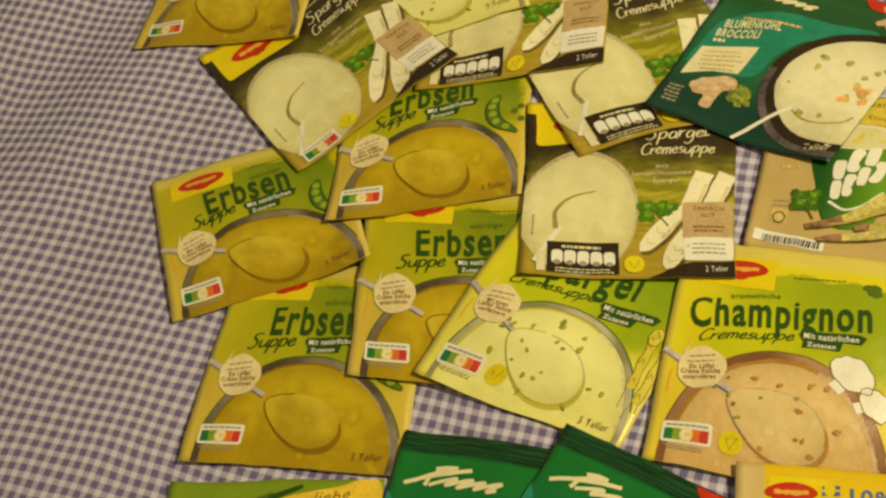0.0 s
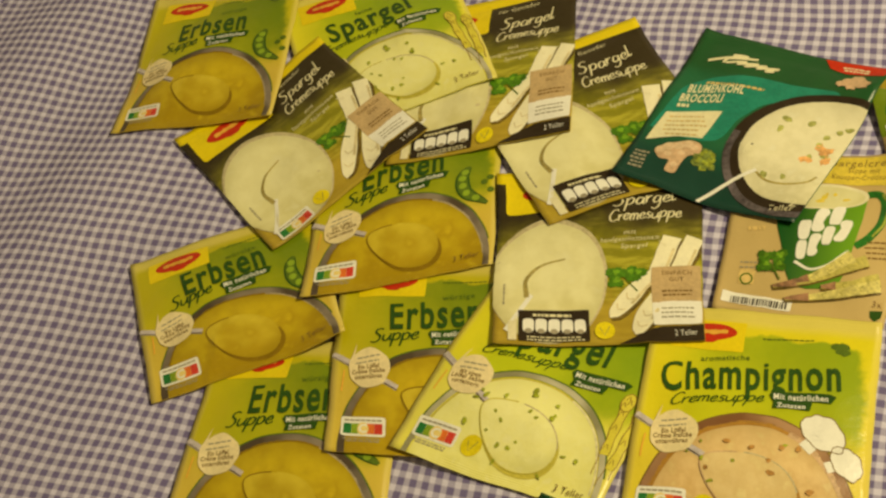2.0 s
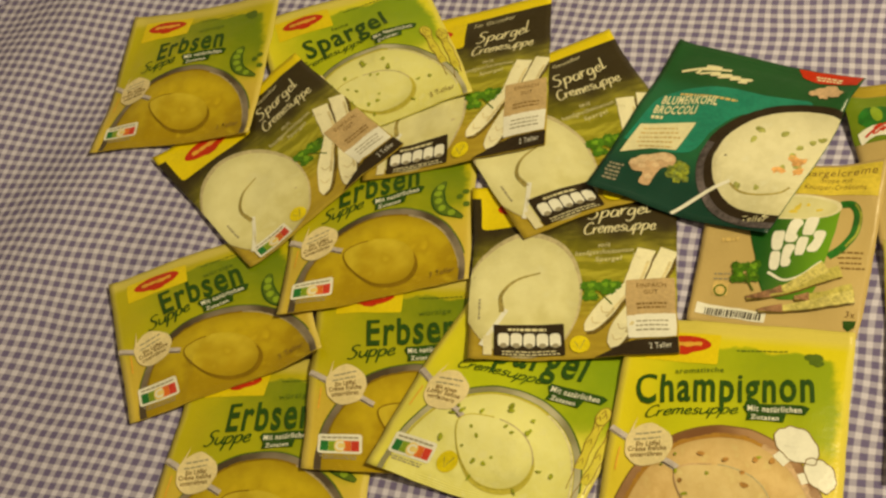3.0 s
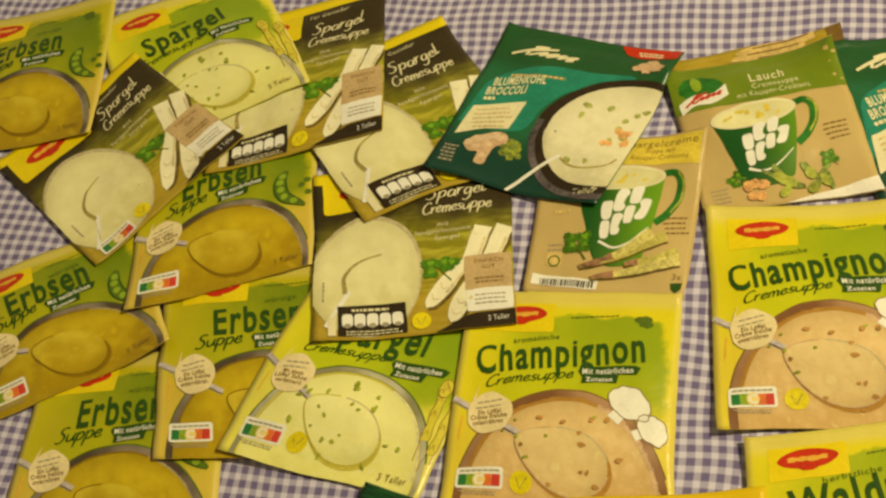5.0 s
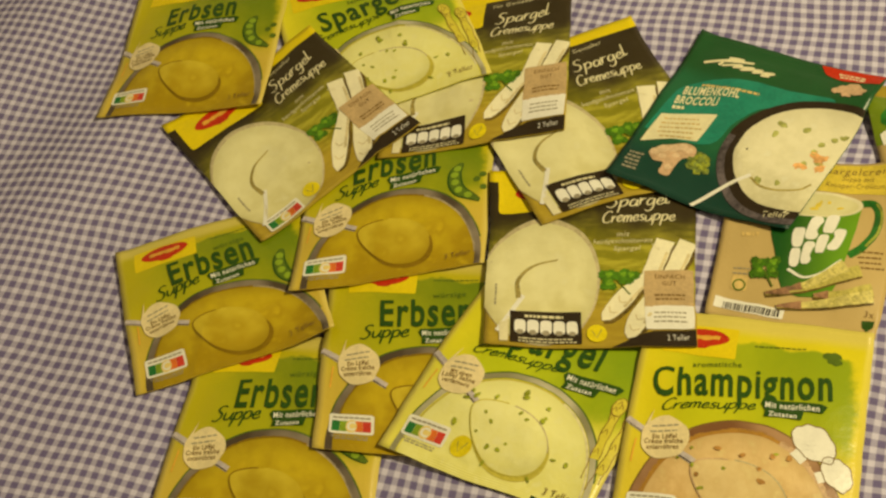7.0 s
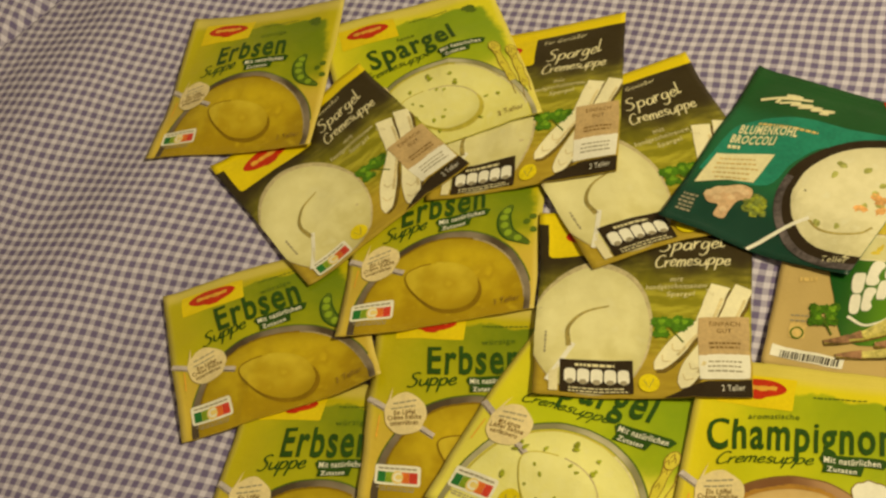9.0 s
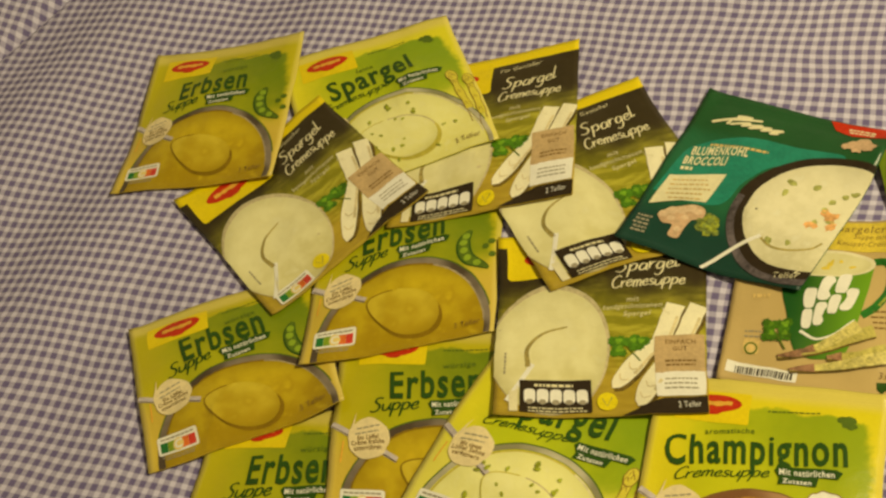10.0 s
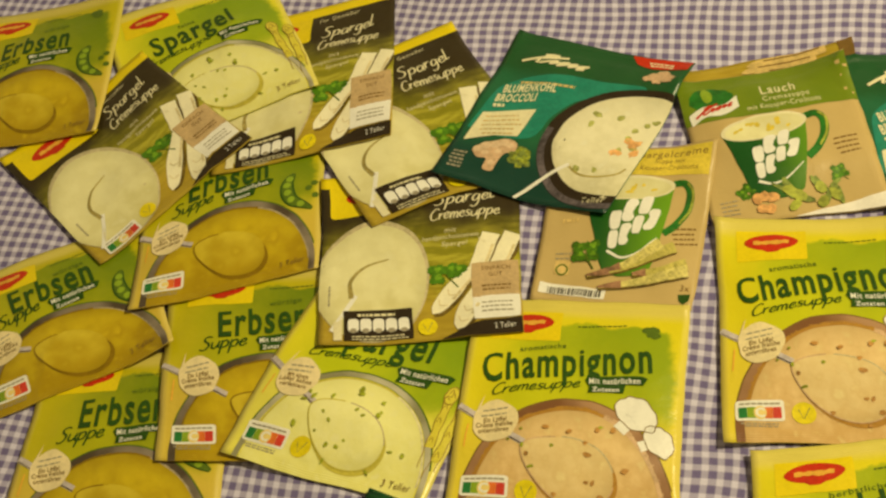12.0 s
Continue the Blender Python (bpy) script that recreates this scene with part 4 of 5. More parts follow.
def spear_shape(x0, y0, x1, y1, w0, w1, pointed=True):
    """From the cut end to the tip, in millimetres."""
    far = math.hypot(x1 - x0, y1 - y0)
    ax, ay = (x1 - x0) / far, (y1 - y0) / far
    left, right = [], []
    for k in range(17):
        f = k / 16
        wide = w0 + (w1 - w0) * min(1.0, f / 0.6)
        if pointed and f > 0.66:
            wide *= math.sqrt(max(0.0, 1 - ((f - 0.66) / 0.34) ** 2)) * 0.96 + 0.04
        wide *= 1 + 0.02 * math.sin(f * 14)
        left.append((x0 + ax * far * f - ay * wide / 2, y0 + ay * far * f + ax * wide / 2))
        right.append((x0 + ax * far * f + ay * wide / 2, y0 + ay * far * f - ax * wide / 2))
    return left + right[::-1]


def leaflet(x, y, size, turn, seed):
    """One toothed three-lobed leaf, in millimetres."""
    luck = random.Random(seed)
    points = []
    for k in range(28):
        a = 2 * math.pi * k / 28
        lobe = 0.52 + 0.48 * abs(math.cos(1.5 * a)) ** 0.7
        tooth = 1.0 - 0.16 * (k % 2) + luck.uniform(-0.06, 0.06)
        b = a + radians(turn)
        points.append((x + math.cos(b) * size * lobe * tooth, y + math.sin(b) * size * lobe * tooth))
    return points


def parsley(d, s, t, size, level, seed=1, count=9):
    luck = random.Random(seed)
    x, y = d.at(s, t)
    spots = [(x + size * q * math.cos(a), y + size * q * math.sin(a), a) for q, a in [(luck.uniform(0.45, 0.95), 2 * math.pi * k / 5 + luck.uniform(-0.4, 0.4)) for k in range(4)]]
    d.stroke("herb_stalk", curve_points(((x + size * 0.9, y - size * 1.3), (x + size * 0.3, y - size * 0.5), (x, y)), 5), size * 0.12, level, INK["moss"])
    d.many("parsley", [leaflet(a, b, size * luck.uniform(0.70, 0.95), math.degrees(c), seed + k) for k, (a, b, c) in enumerate(spots)], level, INK["parsley"])
    d.many("parsley_light", [leaflet(a + size * 0.1, b + size * 0.15, size * luck.uniform(0.22, 0.36), math.degrees(c), seed + k) for k, (a, b, c) in enumerate(spots)], level + 1, INK["parsley_light"])


def slate_face(p, score=False):
    """The dark packets: round bowl, tied spears, chalk lettering."""
    d = Print(p)
    d.box("logo_tag", 0.045, 0.745, 0.505, 0.960, 2, INK["tag"], 0, 3.0)
    brand_oval(d, 0.275, 0.862, 20.0, 8.0, 2)
    d.word("chalk_line", "Für Genießer", 0.555, 0.868, 0.790, 3.8, 3, INK["cream"], 4, 0.0, 0.2, 0.03)
    d.oval("bowl_rim", 0.262, 0.355, 0.292 * d.w, 0.345 * d.h, 3, INK["rim_cream"], label="pale rim of the printed bowl")
    d.oval("bowl_soup", 0.258, 0.345, 0.283 * d.w, 0.328 * d.h, 4, SOUP["cream"])
    x, y = d.at(0.27, 0.36)
    d.stroke("spoon_shadow", curve_points(((x - 14, y - 16), (x - 15, y - 2), (x - 6, y + 10), (x + 10, y + 15))), 3.4, 6, INK["sand_shade"], taper=True)
    d.stroke("spoon_handle", curve_points(((x - 11, y - 14), (x - 18, y - 26), (x - 28, y - 41))), 3.0, 6, INK["white"])
    d.stroke("spoon_shaft", curve_points(((x - 18, y - 26), (x - 22, y - 34), (x - 22, y - 42))), 1.6, 6, INK["cream"])
    d.bars("side_print", 0.060, 0.20, 0.20, 1, 2, 1.2, 6, INK["grey"], 90, 6)
    if score:
        score_label(d, 0.178, 0.058, 0, 0.95, 7)
        veg_mark(d, 0.365, 0.085, 6.4, 7)
    else:
        plate = d.box("nutrition_box", 0.126, 0.020, 0.460, 0.180, 7, INK["black"], 0, 0.8, "dark box with five pale nutrition pods")
        d.bars("box_heading", 0.19, 0.148, 0.41, 1, 2, 1.8, 8, INK["cream"], 0, 4, plate)
        for k in range(5):
            s = 0.146 + 0.0605 * k
            d.box("nutrition_pod", s, 0.068, s + 0.054, 0.136, 8, INK["white"], 0, 2.4, parent=plate)
            d.oval("pod_disc", s + 0.027, 0.074, 2.3, 1.8, 9, INK["grey"], parent=plate)
        d.bars("box_foot", 0.15, 0.040, 0.45, 2, 2.2, 0.9, 8, INK["cream"], 0, 9, plate)
        d.box("side_tab", 0.075, 0.022, 0.116, 0.125, 7, INK["cream"], 0, 0.5)
        veg_mark(d, 0.530, 0.075, 6.4, 7)
    # lettering in chalk
    up = 0.015 if score else 0.0
    d.brushed("chalk_title", "Spargel", 0.572, 0.742 + up, 0.878, 11.0, 5, INK["cream"], 6, 0.22, 0.105, sway=0.06)
    d.brushed("chalk_title", "Cremesuppe", 0.552, 0.660 + up, 0.905, 9.6, 5, INK["cream"], 3, 0.22, 0.11, sway=0.05)
    d.word("chalk_line", "mit", 0.630, 0.585 + up, 0.690, 3.6, 5, INK["cream"], 2, 0, 0.2)
    d.word("chalk_line", "handgeschnittenem", 0.515, 0.545 + up, 0.800, 3.4, 5, INK["cream"], 2, 0, 0.2)
    d.word("chalk_line", "Spargel", 0.615, 0.508 + up, 0.745, 3.4, 5, INK["cream"], 2, 0, 0.2)
    x, y = d.at(0.80, 0.545)
    d.stroke("chalk_arrow", [(x, y), (x + 4.5, y - 5), (x + 4.3, y - 2.2)], 0.7, 5, INK["cream"])
    parsley(d, 0.640, 0.345, 8.6, 6, 2, 14)
    # tied spears with their band
    tips = (0.545, 0.105, 0.665, 0.035) if score else (0.580, 0.170, 0.690, 0.075)
    for k, (s0, t0, s1, t1, w0, w1) in enumerate((
        (0.795, 0.375, 0.862, 0.565, 11.5, 12.0),
        (0.890, 0.375, 0.968, 0.560, 10.5, 11.5),
        (0.830, 0.420, tips[0] - 0.02, tips[1] - 0.03, 6.0, 12.0),
        (0.850, 0.330, tips[2] - 0.015, tips[3] - 0.03, 8.0, 13.0),
    )):
        (x0, y0), (x1, y1) = d.at(s0, t0), d.at(s1, t1)
        d.area("spear_shadow", spear_shape(x0 + 1.0, y0 - 2.0, x1 + 1.2, y1 - 2.2, w0, w1 + 1.0, k > 1), 3, INK["spear_shadow"])
        end = d.area("asparagus_spear", spear_shape(x0, y0, x1, y1, w0, w1, k > 1), 4 + k % 2, INK["spear"])
        far = math.hypot(x1 - x0, y1 - y0)
        nx, ny = (y1 - y0) / far, -(x1 - x0) / far
        if nx < 0:
            nx, ny = -nx, -ny
        d.stroke("spear_shade", [(x0 + (x1 - x0) * f + nx * w1 * 0.36, y0 + (y1 - y0) * f + ny * w1 * 0.36) for f in (0.1, 0.3, 0.5, 0.7)], w1 * 0.16, 6, INK["spear_line"], parent=end)
        if k > 1:
            for f in (0.62, 0.80):
                px, py = x0 + (x1 - x0) * f, y0 + (y1 - y0) * f
                ax, ay = (x1 - x0) / far, (y1 - y0) / far
                d.stroke("bud_line", curve_points(((px - ay * 4, py + ax * 4), (px + ax * 3, py + ay * 3), (px + ay * 3.4, py - ax * 3.4)), 5), 0.8, 6, INK["spear_line"], parent=end)
    band = d.area("paper_band", [d.at(*q) for q in ((0.765, 0.395), (0.992, 0.405), (0.995, 0.205), (0.762, 0.200))], 7, INK["paper_tag"], "tan paper band round the printed spears")
    d.word("band_line", "EINFACH", 0.815, 0.350, 0.950, 3.4, 8, INK["brown"], 0, 0.01, parent=band)
    d.word("band_line", "GUT", 0.850, 0.312, 0.915, 3.4, 8, INK["brown"], 0, 0.01, parent=band)
    d.bars("band_print", 0.800, 0.255, 0.965, 2, 3.0, 1.4, 8, INK["brown"], 0, 12, band)
    foot = d.area("white_band", [d.at(*q) for q in ((0.762, 0.204), (0.995, 0.209), (0.990, 0.090), (0.765, 0.085))], 7, INK["white"])
    d.bars("band_print", 0.800, 0.165, 0.965, 3, 3.2, 1.1, 8, INK["grey"], 0, 13, foot)
    d.area("dark_foot", [d.at(*q) for q in ((0.60, 0.0), (0.998, 0.0), (0.998, 0.085), (0.80, 0.078), (0.70, 0.045))], 6, INK["black"])
    d.word("portion_note", "2 Teller", 0.860, 0.030, 0.965, 4.2, 7, INK["white"], 2)


def swash(d, s, t, wide, high, level, material, turn=0.0):
    """The maker's script as plain slanted strokes of its size."""
    x, y = d.at(s, t)
    c, e = math.cos(radians(turn)), math.sin(radians(turn))

    def put(a, b):
        a += b * 0.45
        return x + a * wide * c - b * high * e, y + a * wide * e + b * high * c

    thick = high * 0.17 + 0.6
    for line in (((0.03, -0.06), (0.045, 0.5), (0.06, 1.0)), ((-0.06, 0.86), (0.0, 1.02), (0.10, 1.04)), ((0.27, 1.02), (0.17, 0.80), (0.07, 0.44)), ((0.07, 0.46), (0.17, 0.20), (0.26, -0.04))):
        d.stroke("maker_stroke", curve_points([put(*q) for q in line], 5), thick, level, material)
    wave = [(0.29, 0.0)]
    for k in range(4):
        x0 = 0.30 + 0.165 * k
        wave += [(x0 + 0.02, 0.44), (x0 + 0.08, 0.52 if k % 2 else 0.46), (x0 + 0.105, 0.20), (x0 + 0.145, 0.02 if k % 2 else 0.10)]
    d.stroke("maker_wave", curve_points([put(*q) for q in wave + [(0.99, 0.16)]], 4), thick * 0.85, level, material)


def green_face(p, plain=False, corner=False):
    """The dark green packets with a teal field, a bowl and raw vegetables."""
    d = Print(p)
    swash(d, 0.105 if not plain else 0.06, 0.815 if not plain else 0.765, (0.33 if not plain else 0.42) * d.w, 9.5 if not plain else 12.0, 5, INK["cream"], 0)
    if corner or not plain:
        d.area("red_flag", [d.at(*q) for q in ((0.655, 0.992), (0.995, 0.995), (0.985, 0.935), (0.80, 0.920), (0.70, 0.945))], 4, INK["red"])
        d.bars("flag_print", 0.76, 0.957, 0.93, 2, 2.2, 1.3, 5, INK["cream"], -2, 4)
    if plain:
        d.area("teal_field", [d.at(*q) for q in ((0.0, 0.42), (0.0, 0.72), (0.10, 0.60), (0.40, 0.68), (0.75, 0.66), (1.0, 0.60), (1.0, 0.40))], 2, INK["teal"])
        return
    d.area("teal_field", curve_points([d.at(*q) for q in ((0.03, 0.33), (0.055, 0.52), (0.085, 0.640), (0.22, 0.725), (0.40, 0.770), (0.60, 0.775), (0.82, 0.790), (0.80, 0.70), (0.55, 0.64), (0.45, 0.50), (0.40, 0.34), (0.22, 0.30), (0.03, 0.33))], 5), 2, INK["teal"])
    d.bars("gold_script", 0.16, 0.665, 0.50, 1, 2, 2.0, 4, INK["sand"], 6, 3)
    d.word("title", "BLUMENKOHL", 0.105, 0.590, 0.395, 7.4, 5, INK["cream"], 12, 0.03, 0.15)
    d.word("title", "BROCCOLI", 0.095, 0.520, 0.320, 7.4, 5, INK["cream"], 12, 0.03, 0.15)
    d.bars("title_foot", 0.100, 0.482, 0.17, 1, 2, 3.0, 5, INK["cream"], 12, 3)
    label = d.area("cream_label", [d.at(*q) for q in ((0.065, 0.435), (0.19, 0.470), (0.345, 0.512), (0.330, 0.325), (0.20, 0.300), (0.050, 0.245))], 4, INK["cream"], "cream paper label with torn edge")
    d.bars("label_print", 0.085, 0.405, 0.31, 5, 4.2, 1.3, 5, INK["sand"], 13, 7, label)
    d.bars("corner_print", 0.03, 0.155, 0.12, 5, 3.2, 1.6, 4, INK["grey"], 6, 2)
    x, y = d.at(0.245, 0.205)
    head = d.area("cauliflower", curve_points([(x + a, y + b) for a, b in ((-15, -2), (-11, 5), (-3, 9), (6, 13), (14, 11), (15, 4), (9, 0), (7, -8), (6, -15), (-1, -15), (-2, -7), (-9, -7), (-15, -2))], 5), 4, INK["pink"], "pale pink cauliflower floret")
    luck = random.Random(4)
    d.many("curd", [outline(x + a + luck.uniform(-1, 1), y + b, r, r * 0.8, 0, 0.4, k, 14) for k, (a, b, r) in enumerate(((-11, 0, 3.4), (-6, 4, 4.0), (0, 6, 4.0), (6, 9, 3.8), (11, 8, 3.0), (-5, -2, 2.8), (3, 1, 2.6), (2, -9, 2.4)))], 5, INK["curd"], parent=head)
    luck = random.Random(9)
    x, y = d.at(0.418, 0.218)
    crown = d.many("broccoli", [outline(x + luck.uniform(-7, 7), y + luck.uniform(-5, 6), luck.uniform(2, 4.0), luck.uniform(2, 3.4), 0, 0.6, k, 12) for k in range(18)], 4, INK["broccoli"])
    d.many("floret_light", [outline(x + luck.uniform(-6, 6), y + luck.uniform(-4, 6), luck.uniform(0.8, 1.7), luck.uniform(0.8, 1.5), 0, 0.5, k, 8) for k in range(26)], 5, INK["floret_light"], parent=crown)
    d.stroke("broccoli_stalk", [(x - 1, y - 3), (x + 1, y - 9)], 5.0, 3, INK["floret_light"], parent=crown)
    d.oval("bowl_rim", 0.885, 0.395, 0.432 * d.w, 0.382 * d.h, 4, INK["black"], label="dark rim of the printed bowl")
    d.oval("bowl_soup", 0.895, 0.415, 0.372 * d.w, 0.322 * d.h, 5, SOUP["white"])
    d.ring("bowl_foot", 0.885, 0.395, 0.432 * d.w, 0.382 * d.h, 5.0, 5, INK["lilac"], start=175, end=330)
    luck = random.Random(2)
    d.many("green_scatter", [outline(*d.at(luck.uniform(0.60, 0.97), luck.uniform(0.16, 0.62)), luck.uniform(1.6, 3.8), luck.uniform(1.2, 2.4), luck.uniform(0, 180), 0.5, k, 10) for k in range(13)], 6, INK["herb_soft"])
    d.many("carrot_scatter", [outline(*d.at(s, t), 4.6, 2.8, 47 * k, 0.7, k, 14) for k, (s, t) in enumerate(((0.86, 0.36), (0.93, 0.44), (0.95, 0.38), (0.89, 0.45)))], 6, INK["orange"])
    d.stroke("spoon_edge", curve_points([d.at(*q) for q in ((0.665, 0.235), (0.74, 0.200), (0.84, 0.195), (0.93, 0.225), (0.965, 0.275))], 6), 1.5, 6, INK["sand_shade"])
    d.stroke("spoon_handle", [d.at(0.475, 0.0), d.at(0.60, 0.16), d.at(0.68, 0.235)], 2.6, 7, INK["white"])
    d.word("portion_note", "2", 0.925, 0.078, 0.960, 6.0, 7, INK["cream"], 8)
    d.word("portion_note", "Teller", 0.840, 0.038, 0.960, 4.4, 7, INK["cream"], 10)
    x, y = d.at(0.862, 0.855)
    d.many("floret", [outline(x + a, y + b, r, r * 0.85, 0, 0.4, k, 16) for k, (a, b, r) in enumerate(((-4, 1, 4.5), (2, 4, 5.0), (6, 1, 5.0), (0, -2, 4.0), (-8, -1, 3.2)))], 6, INK["pink"])


def mug(d, rim, base, half, foot, tilt, level=4):
    """A printed green mug of soup: rim and base are its middles, half and foot their half widths in millimetres."""
    rx, ry = d.at(*rim)
    bx, by = d.at(*base)
    c, e = math.cos(radians(tilt)), math.sin(radians(tilt))
    tall = math.hypot(rx - bx, ry - by)
    ax, ay = (rx - bx) / tall, (ry - by) / tall

    def put(across, up):
        """across: -1 to 1 over the mug's width at that height; up: 0 at the base, 1 at the rim."""
        wide = foot + (half - foot) * max(0.0, min(1.0, up)) ** 0.75
        return bx + ax * tall * up + across * wide * c, by + ay * tall * up + across * wide * e

    left = [put(-1, 1 - k / 10) for k in range(11)]
    right = [put(1, k / 10) for k in range(11)]
    bottom = [put(-0.75, -0.05), put(-0.3, -0.08), put(0.3, -0.08), put(0.75, -0.05)]
    body = d.area("mug_body", left + bottom + right, level, INK["mug"], "green mug with pale lettering shapes")
    grip = [put(0.98, 1.03), put(1.24, 1.03), put(1.42, 0.90), put(1.44, 0.68), put(1.30, 0.52), put(1.04, 0.40)]
    d.stroke("mug_handle", curve_points(grip, 8), 5.0, level - 1, INK["mug_dark"], parent=body)
    d.stroke("handle_shine", curve_points([(x + 1.6, y + 0.6) for x, y in grip[1:-1]], 8), 1.4, level + 1, INK["leek"], parent=body)
    d.area("mug_rim", outline(rx, ry, half * 1.02, half * 0.36, tilt), level + 1, INK["cream"], parent=body)
    d.area("mug_soup", outline(rx, ry - 0.6, half * 0.93, half * 0.30, tilt), level + 2, SOUP["cream"], parent=body)
    luck = random.Random(int(half * 10))
    spots = [(luck.uniform(-0.75, 0.75), luck.uniform(-0.16, 0.16)) for _ in range(12)]
    d.many("crouton_scatter", [outline(rx + half * (u * c - v * e), ry + half * (u * e + v * c), luck.uniform(1.4, 3.0), luck.uniform(1.0, 1.8), luck.uniform(0, 90), 0.4, k, 8) for k, (u, v) in enumerate(spots)], level + 3, INK["panel"], parent=body)
    # its script as slanted pale blocks of its size, in two rows, with a stroke beneath
    for up, start, stop, count, high in ((0.60, -0.54, 0.60, 3, 0.28), (0.35, -0.63, 0.80, 4, 0.26)):
        gap = (stop - start) / count
        for k in range(count):
            u = start + gap * k
            rise = up + 0.20 * gap * k + 0.02 * math.sin(k * 2.0 + up * 9)
            lean, wide, tall_by = (0.50, 0.46, 1.0) if k % 2 else (0.38, 0.40, 0.86)
            block = []
            for q in range(28):
                w = 2 * math.pi * q / 28
                px = math.copysign(abs(math.cos(w)) ** 0.6, math.cos(w)) * gap * wide
                py = math.copysign(abs(math.sin(w)) ** 0.6, math.sin(w)) * high * 0.5 * tall_by
                notch = 1 - (0.45 if (q + 7 * k) % 28 in (6, 7, 8) else 0.0)
                block.append(put(u + gap / 2 + px * notch + py * lean, rise + py * notch))
            d.area("script_block", block, level + 3, INK["white"], parent=body)
    d.stroke("script_swoosh", curve_points([put(-0.66, 0.21), put(-0.2, 0.13), put(0.35, 0.17), put(0.90, 0.34)], 6), 2.0, level + 3, INK["white"], parent=body, taper=True)


def kraft_face(p, leek=False):
    """The brown paper packets with a mug of soup."""
    d = Print(p)
    if leek:
        d.area("green_lid", [d.at(*q) for q in ((0.0, 0.665), (0.5, 0.655), (1.0, 0.675), (1.0, 0.995), (0.0, 0.995))], 2, INK["olive_lid"])
        x, y = d.at(0.185, 0.790)
        badge = d.area("badge_green", outline(x, y + 5, 15, 11, 0, 0.15, 3), 3, INK["mug_dark"], "green and white wave badge with a red bar")
        d.area("badge_shine", outline(x - 2, y + 9, 3.5, 7, 0, 0.1, 2), 4, INK["score_b"], parent=badge)
        wave = curve_points([(x - 17, y - 7), (x - 6, y - 1), (x + 6, y - 2), (x + 17, y + 5)], 6) + curve_points([(x + 17, y - 6), (x + 6, y - 12), (x - 6, y - 11), (x - 17, y - 17)], 6)
        d.area("badge_wave", wave, 4, INK["white"], parent=badge)
        swash(d, 0.185 - 13 / d.w, 0.790 - 10.5 / d.h, 25, 6.0, 5, INK["red"], 14)
        d.word("title", "Lauch", 0.475, 0.805, 0.675, 8.0, 3, INK["cream"], 0, 0.01)
        d.word("title_line", "Cremesuppe", 0.475, 0.750, 0.745, 4.6, 3, INK["cream"], 0)
        d.word("title_line", "mit Knusper-Croûtons", 0.375, 0.695, 0.800, 4.6, 3, INK["cream"], 0)
        mug(d, (0.430, 0.565), (0.425, 0.155), 28.5, 15.5, 6)
        luck = random.Random(3)
        d.many("leek_scatter", [outline(*d.at(luck.uniform(0.47, 0.72), luck.uniform(0.07, 0.17)), luck.uniform(3.5, 5.5), luck.uniform(2.4, 4), luck.uniform(0, 180), 0.2, k, 16) for k in range(7)], 9, INK["leek"])
        d.many("leaf_scatter", [outline(*d.at(luck.uniform(0.42, 0.75), luck.uniform(0.06, 0.19)), luck.uniform(5, 8), luck.uniform(1.5, 3), luck.uniform(0, 180), 0.3, k, 14) for k in range(7)], 8, INK["broccoli"])
        d.many("crouton_scatter", [outline(*d.at(luck.uniform(0.22, 0.42), luck.uniform(0.06, 0.14)), 4.2, 3.4, luck.uniform(0, 90), 0.3, k, 8) for k in range(5)], 9, INK["orange"])
        parsley(d, 0.77, 0.24, 4.6, 3, 4, 10)
        parsley(d, 0.24, 0.17, 5, 3, 5, 8)
        # glare of the glossy seam here, painted on as a pale wedge
        d.area("silver_lining", [d.at(*q) for q in ((0.46, 0.0), (0.70, 0.045), (0.998, 0.095), (0.998, 0.0))], 9, INK["glare"], "pale painted wedge of glare along the foot")
        d.bars("side_print", 0.78, 0.42, 0.93, 4, 3.6, 1.1, 3, INK["brown"], 8, 5)
        d.bars("side_print", 0.06, 0.13, 0.18, 4, 3.2, 0.9, 3, INK["grey"], 4, 6)
        return
    d.box("yellow_panel", 0.10, 0.795, 0.972, 0.985, 2, INK["panel"], 0, 0.5)
    d.word("title", "Spargelcreme", 0.485, 0.918, 0.950, 6.2, 3, INK["brown"], 0, 0.0, 0.1)
    d.word("title_line", "Suppe mit", 0.625, 0.873, 0.815, 4.0, 3, INK["brown"], 0, 0.0, 0.1)
    d.word("title_line", "Knusper-Croûtons", 0.535, 0.828, 0.900, 4.0, 3, INK["brown"], 0, 0.0, 0.1)
    mug(d, (0.500, 0.705), (0.560, 0.215), 29.0, 15.5, 4)
    for k, (a, b, c, e) in enumerate(((0.60, 0.185, 0.925, 0.258), (0.44, 0.195, 0.755, 0.362), (0.33, 0.160, 0.838, 0.348), (0.41, 0.105, 0.935, 0.222))):
        way = curve_points((d.at(c, e), d.at((a + c) / 2 + 0.01, (b + e) / 2 - 0.012), d.at(a, b)), 10)
        d.stroke("spear_shadow", [(x + 0.4, y - 1.5) for x, y in way], 7.4, 9, INK["spear_shadow"], taper=True)
        spear = d.stroke("asparagus_spear", way, 8.6, 10 + k % 2, INK["leek_pale"] if k % 2 else INK["olive_spear"], taper=True)
        d.stroke("spear_tip", way[15:], 5.6, 12, INK["spear_rose"], parent=spear, taper=True)
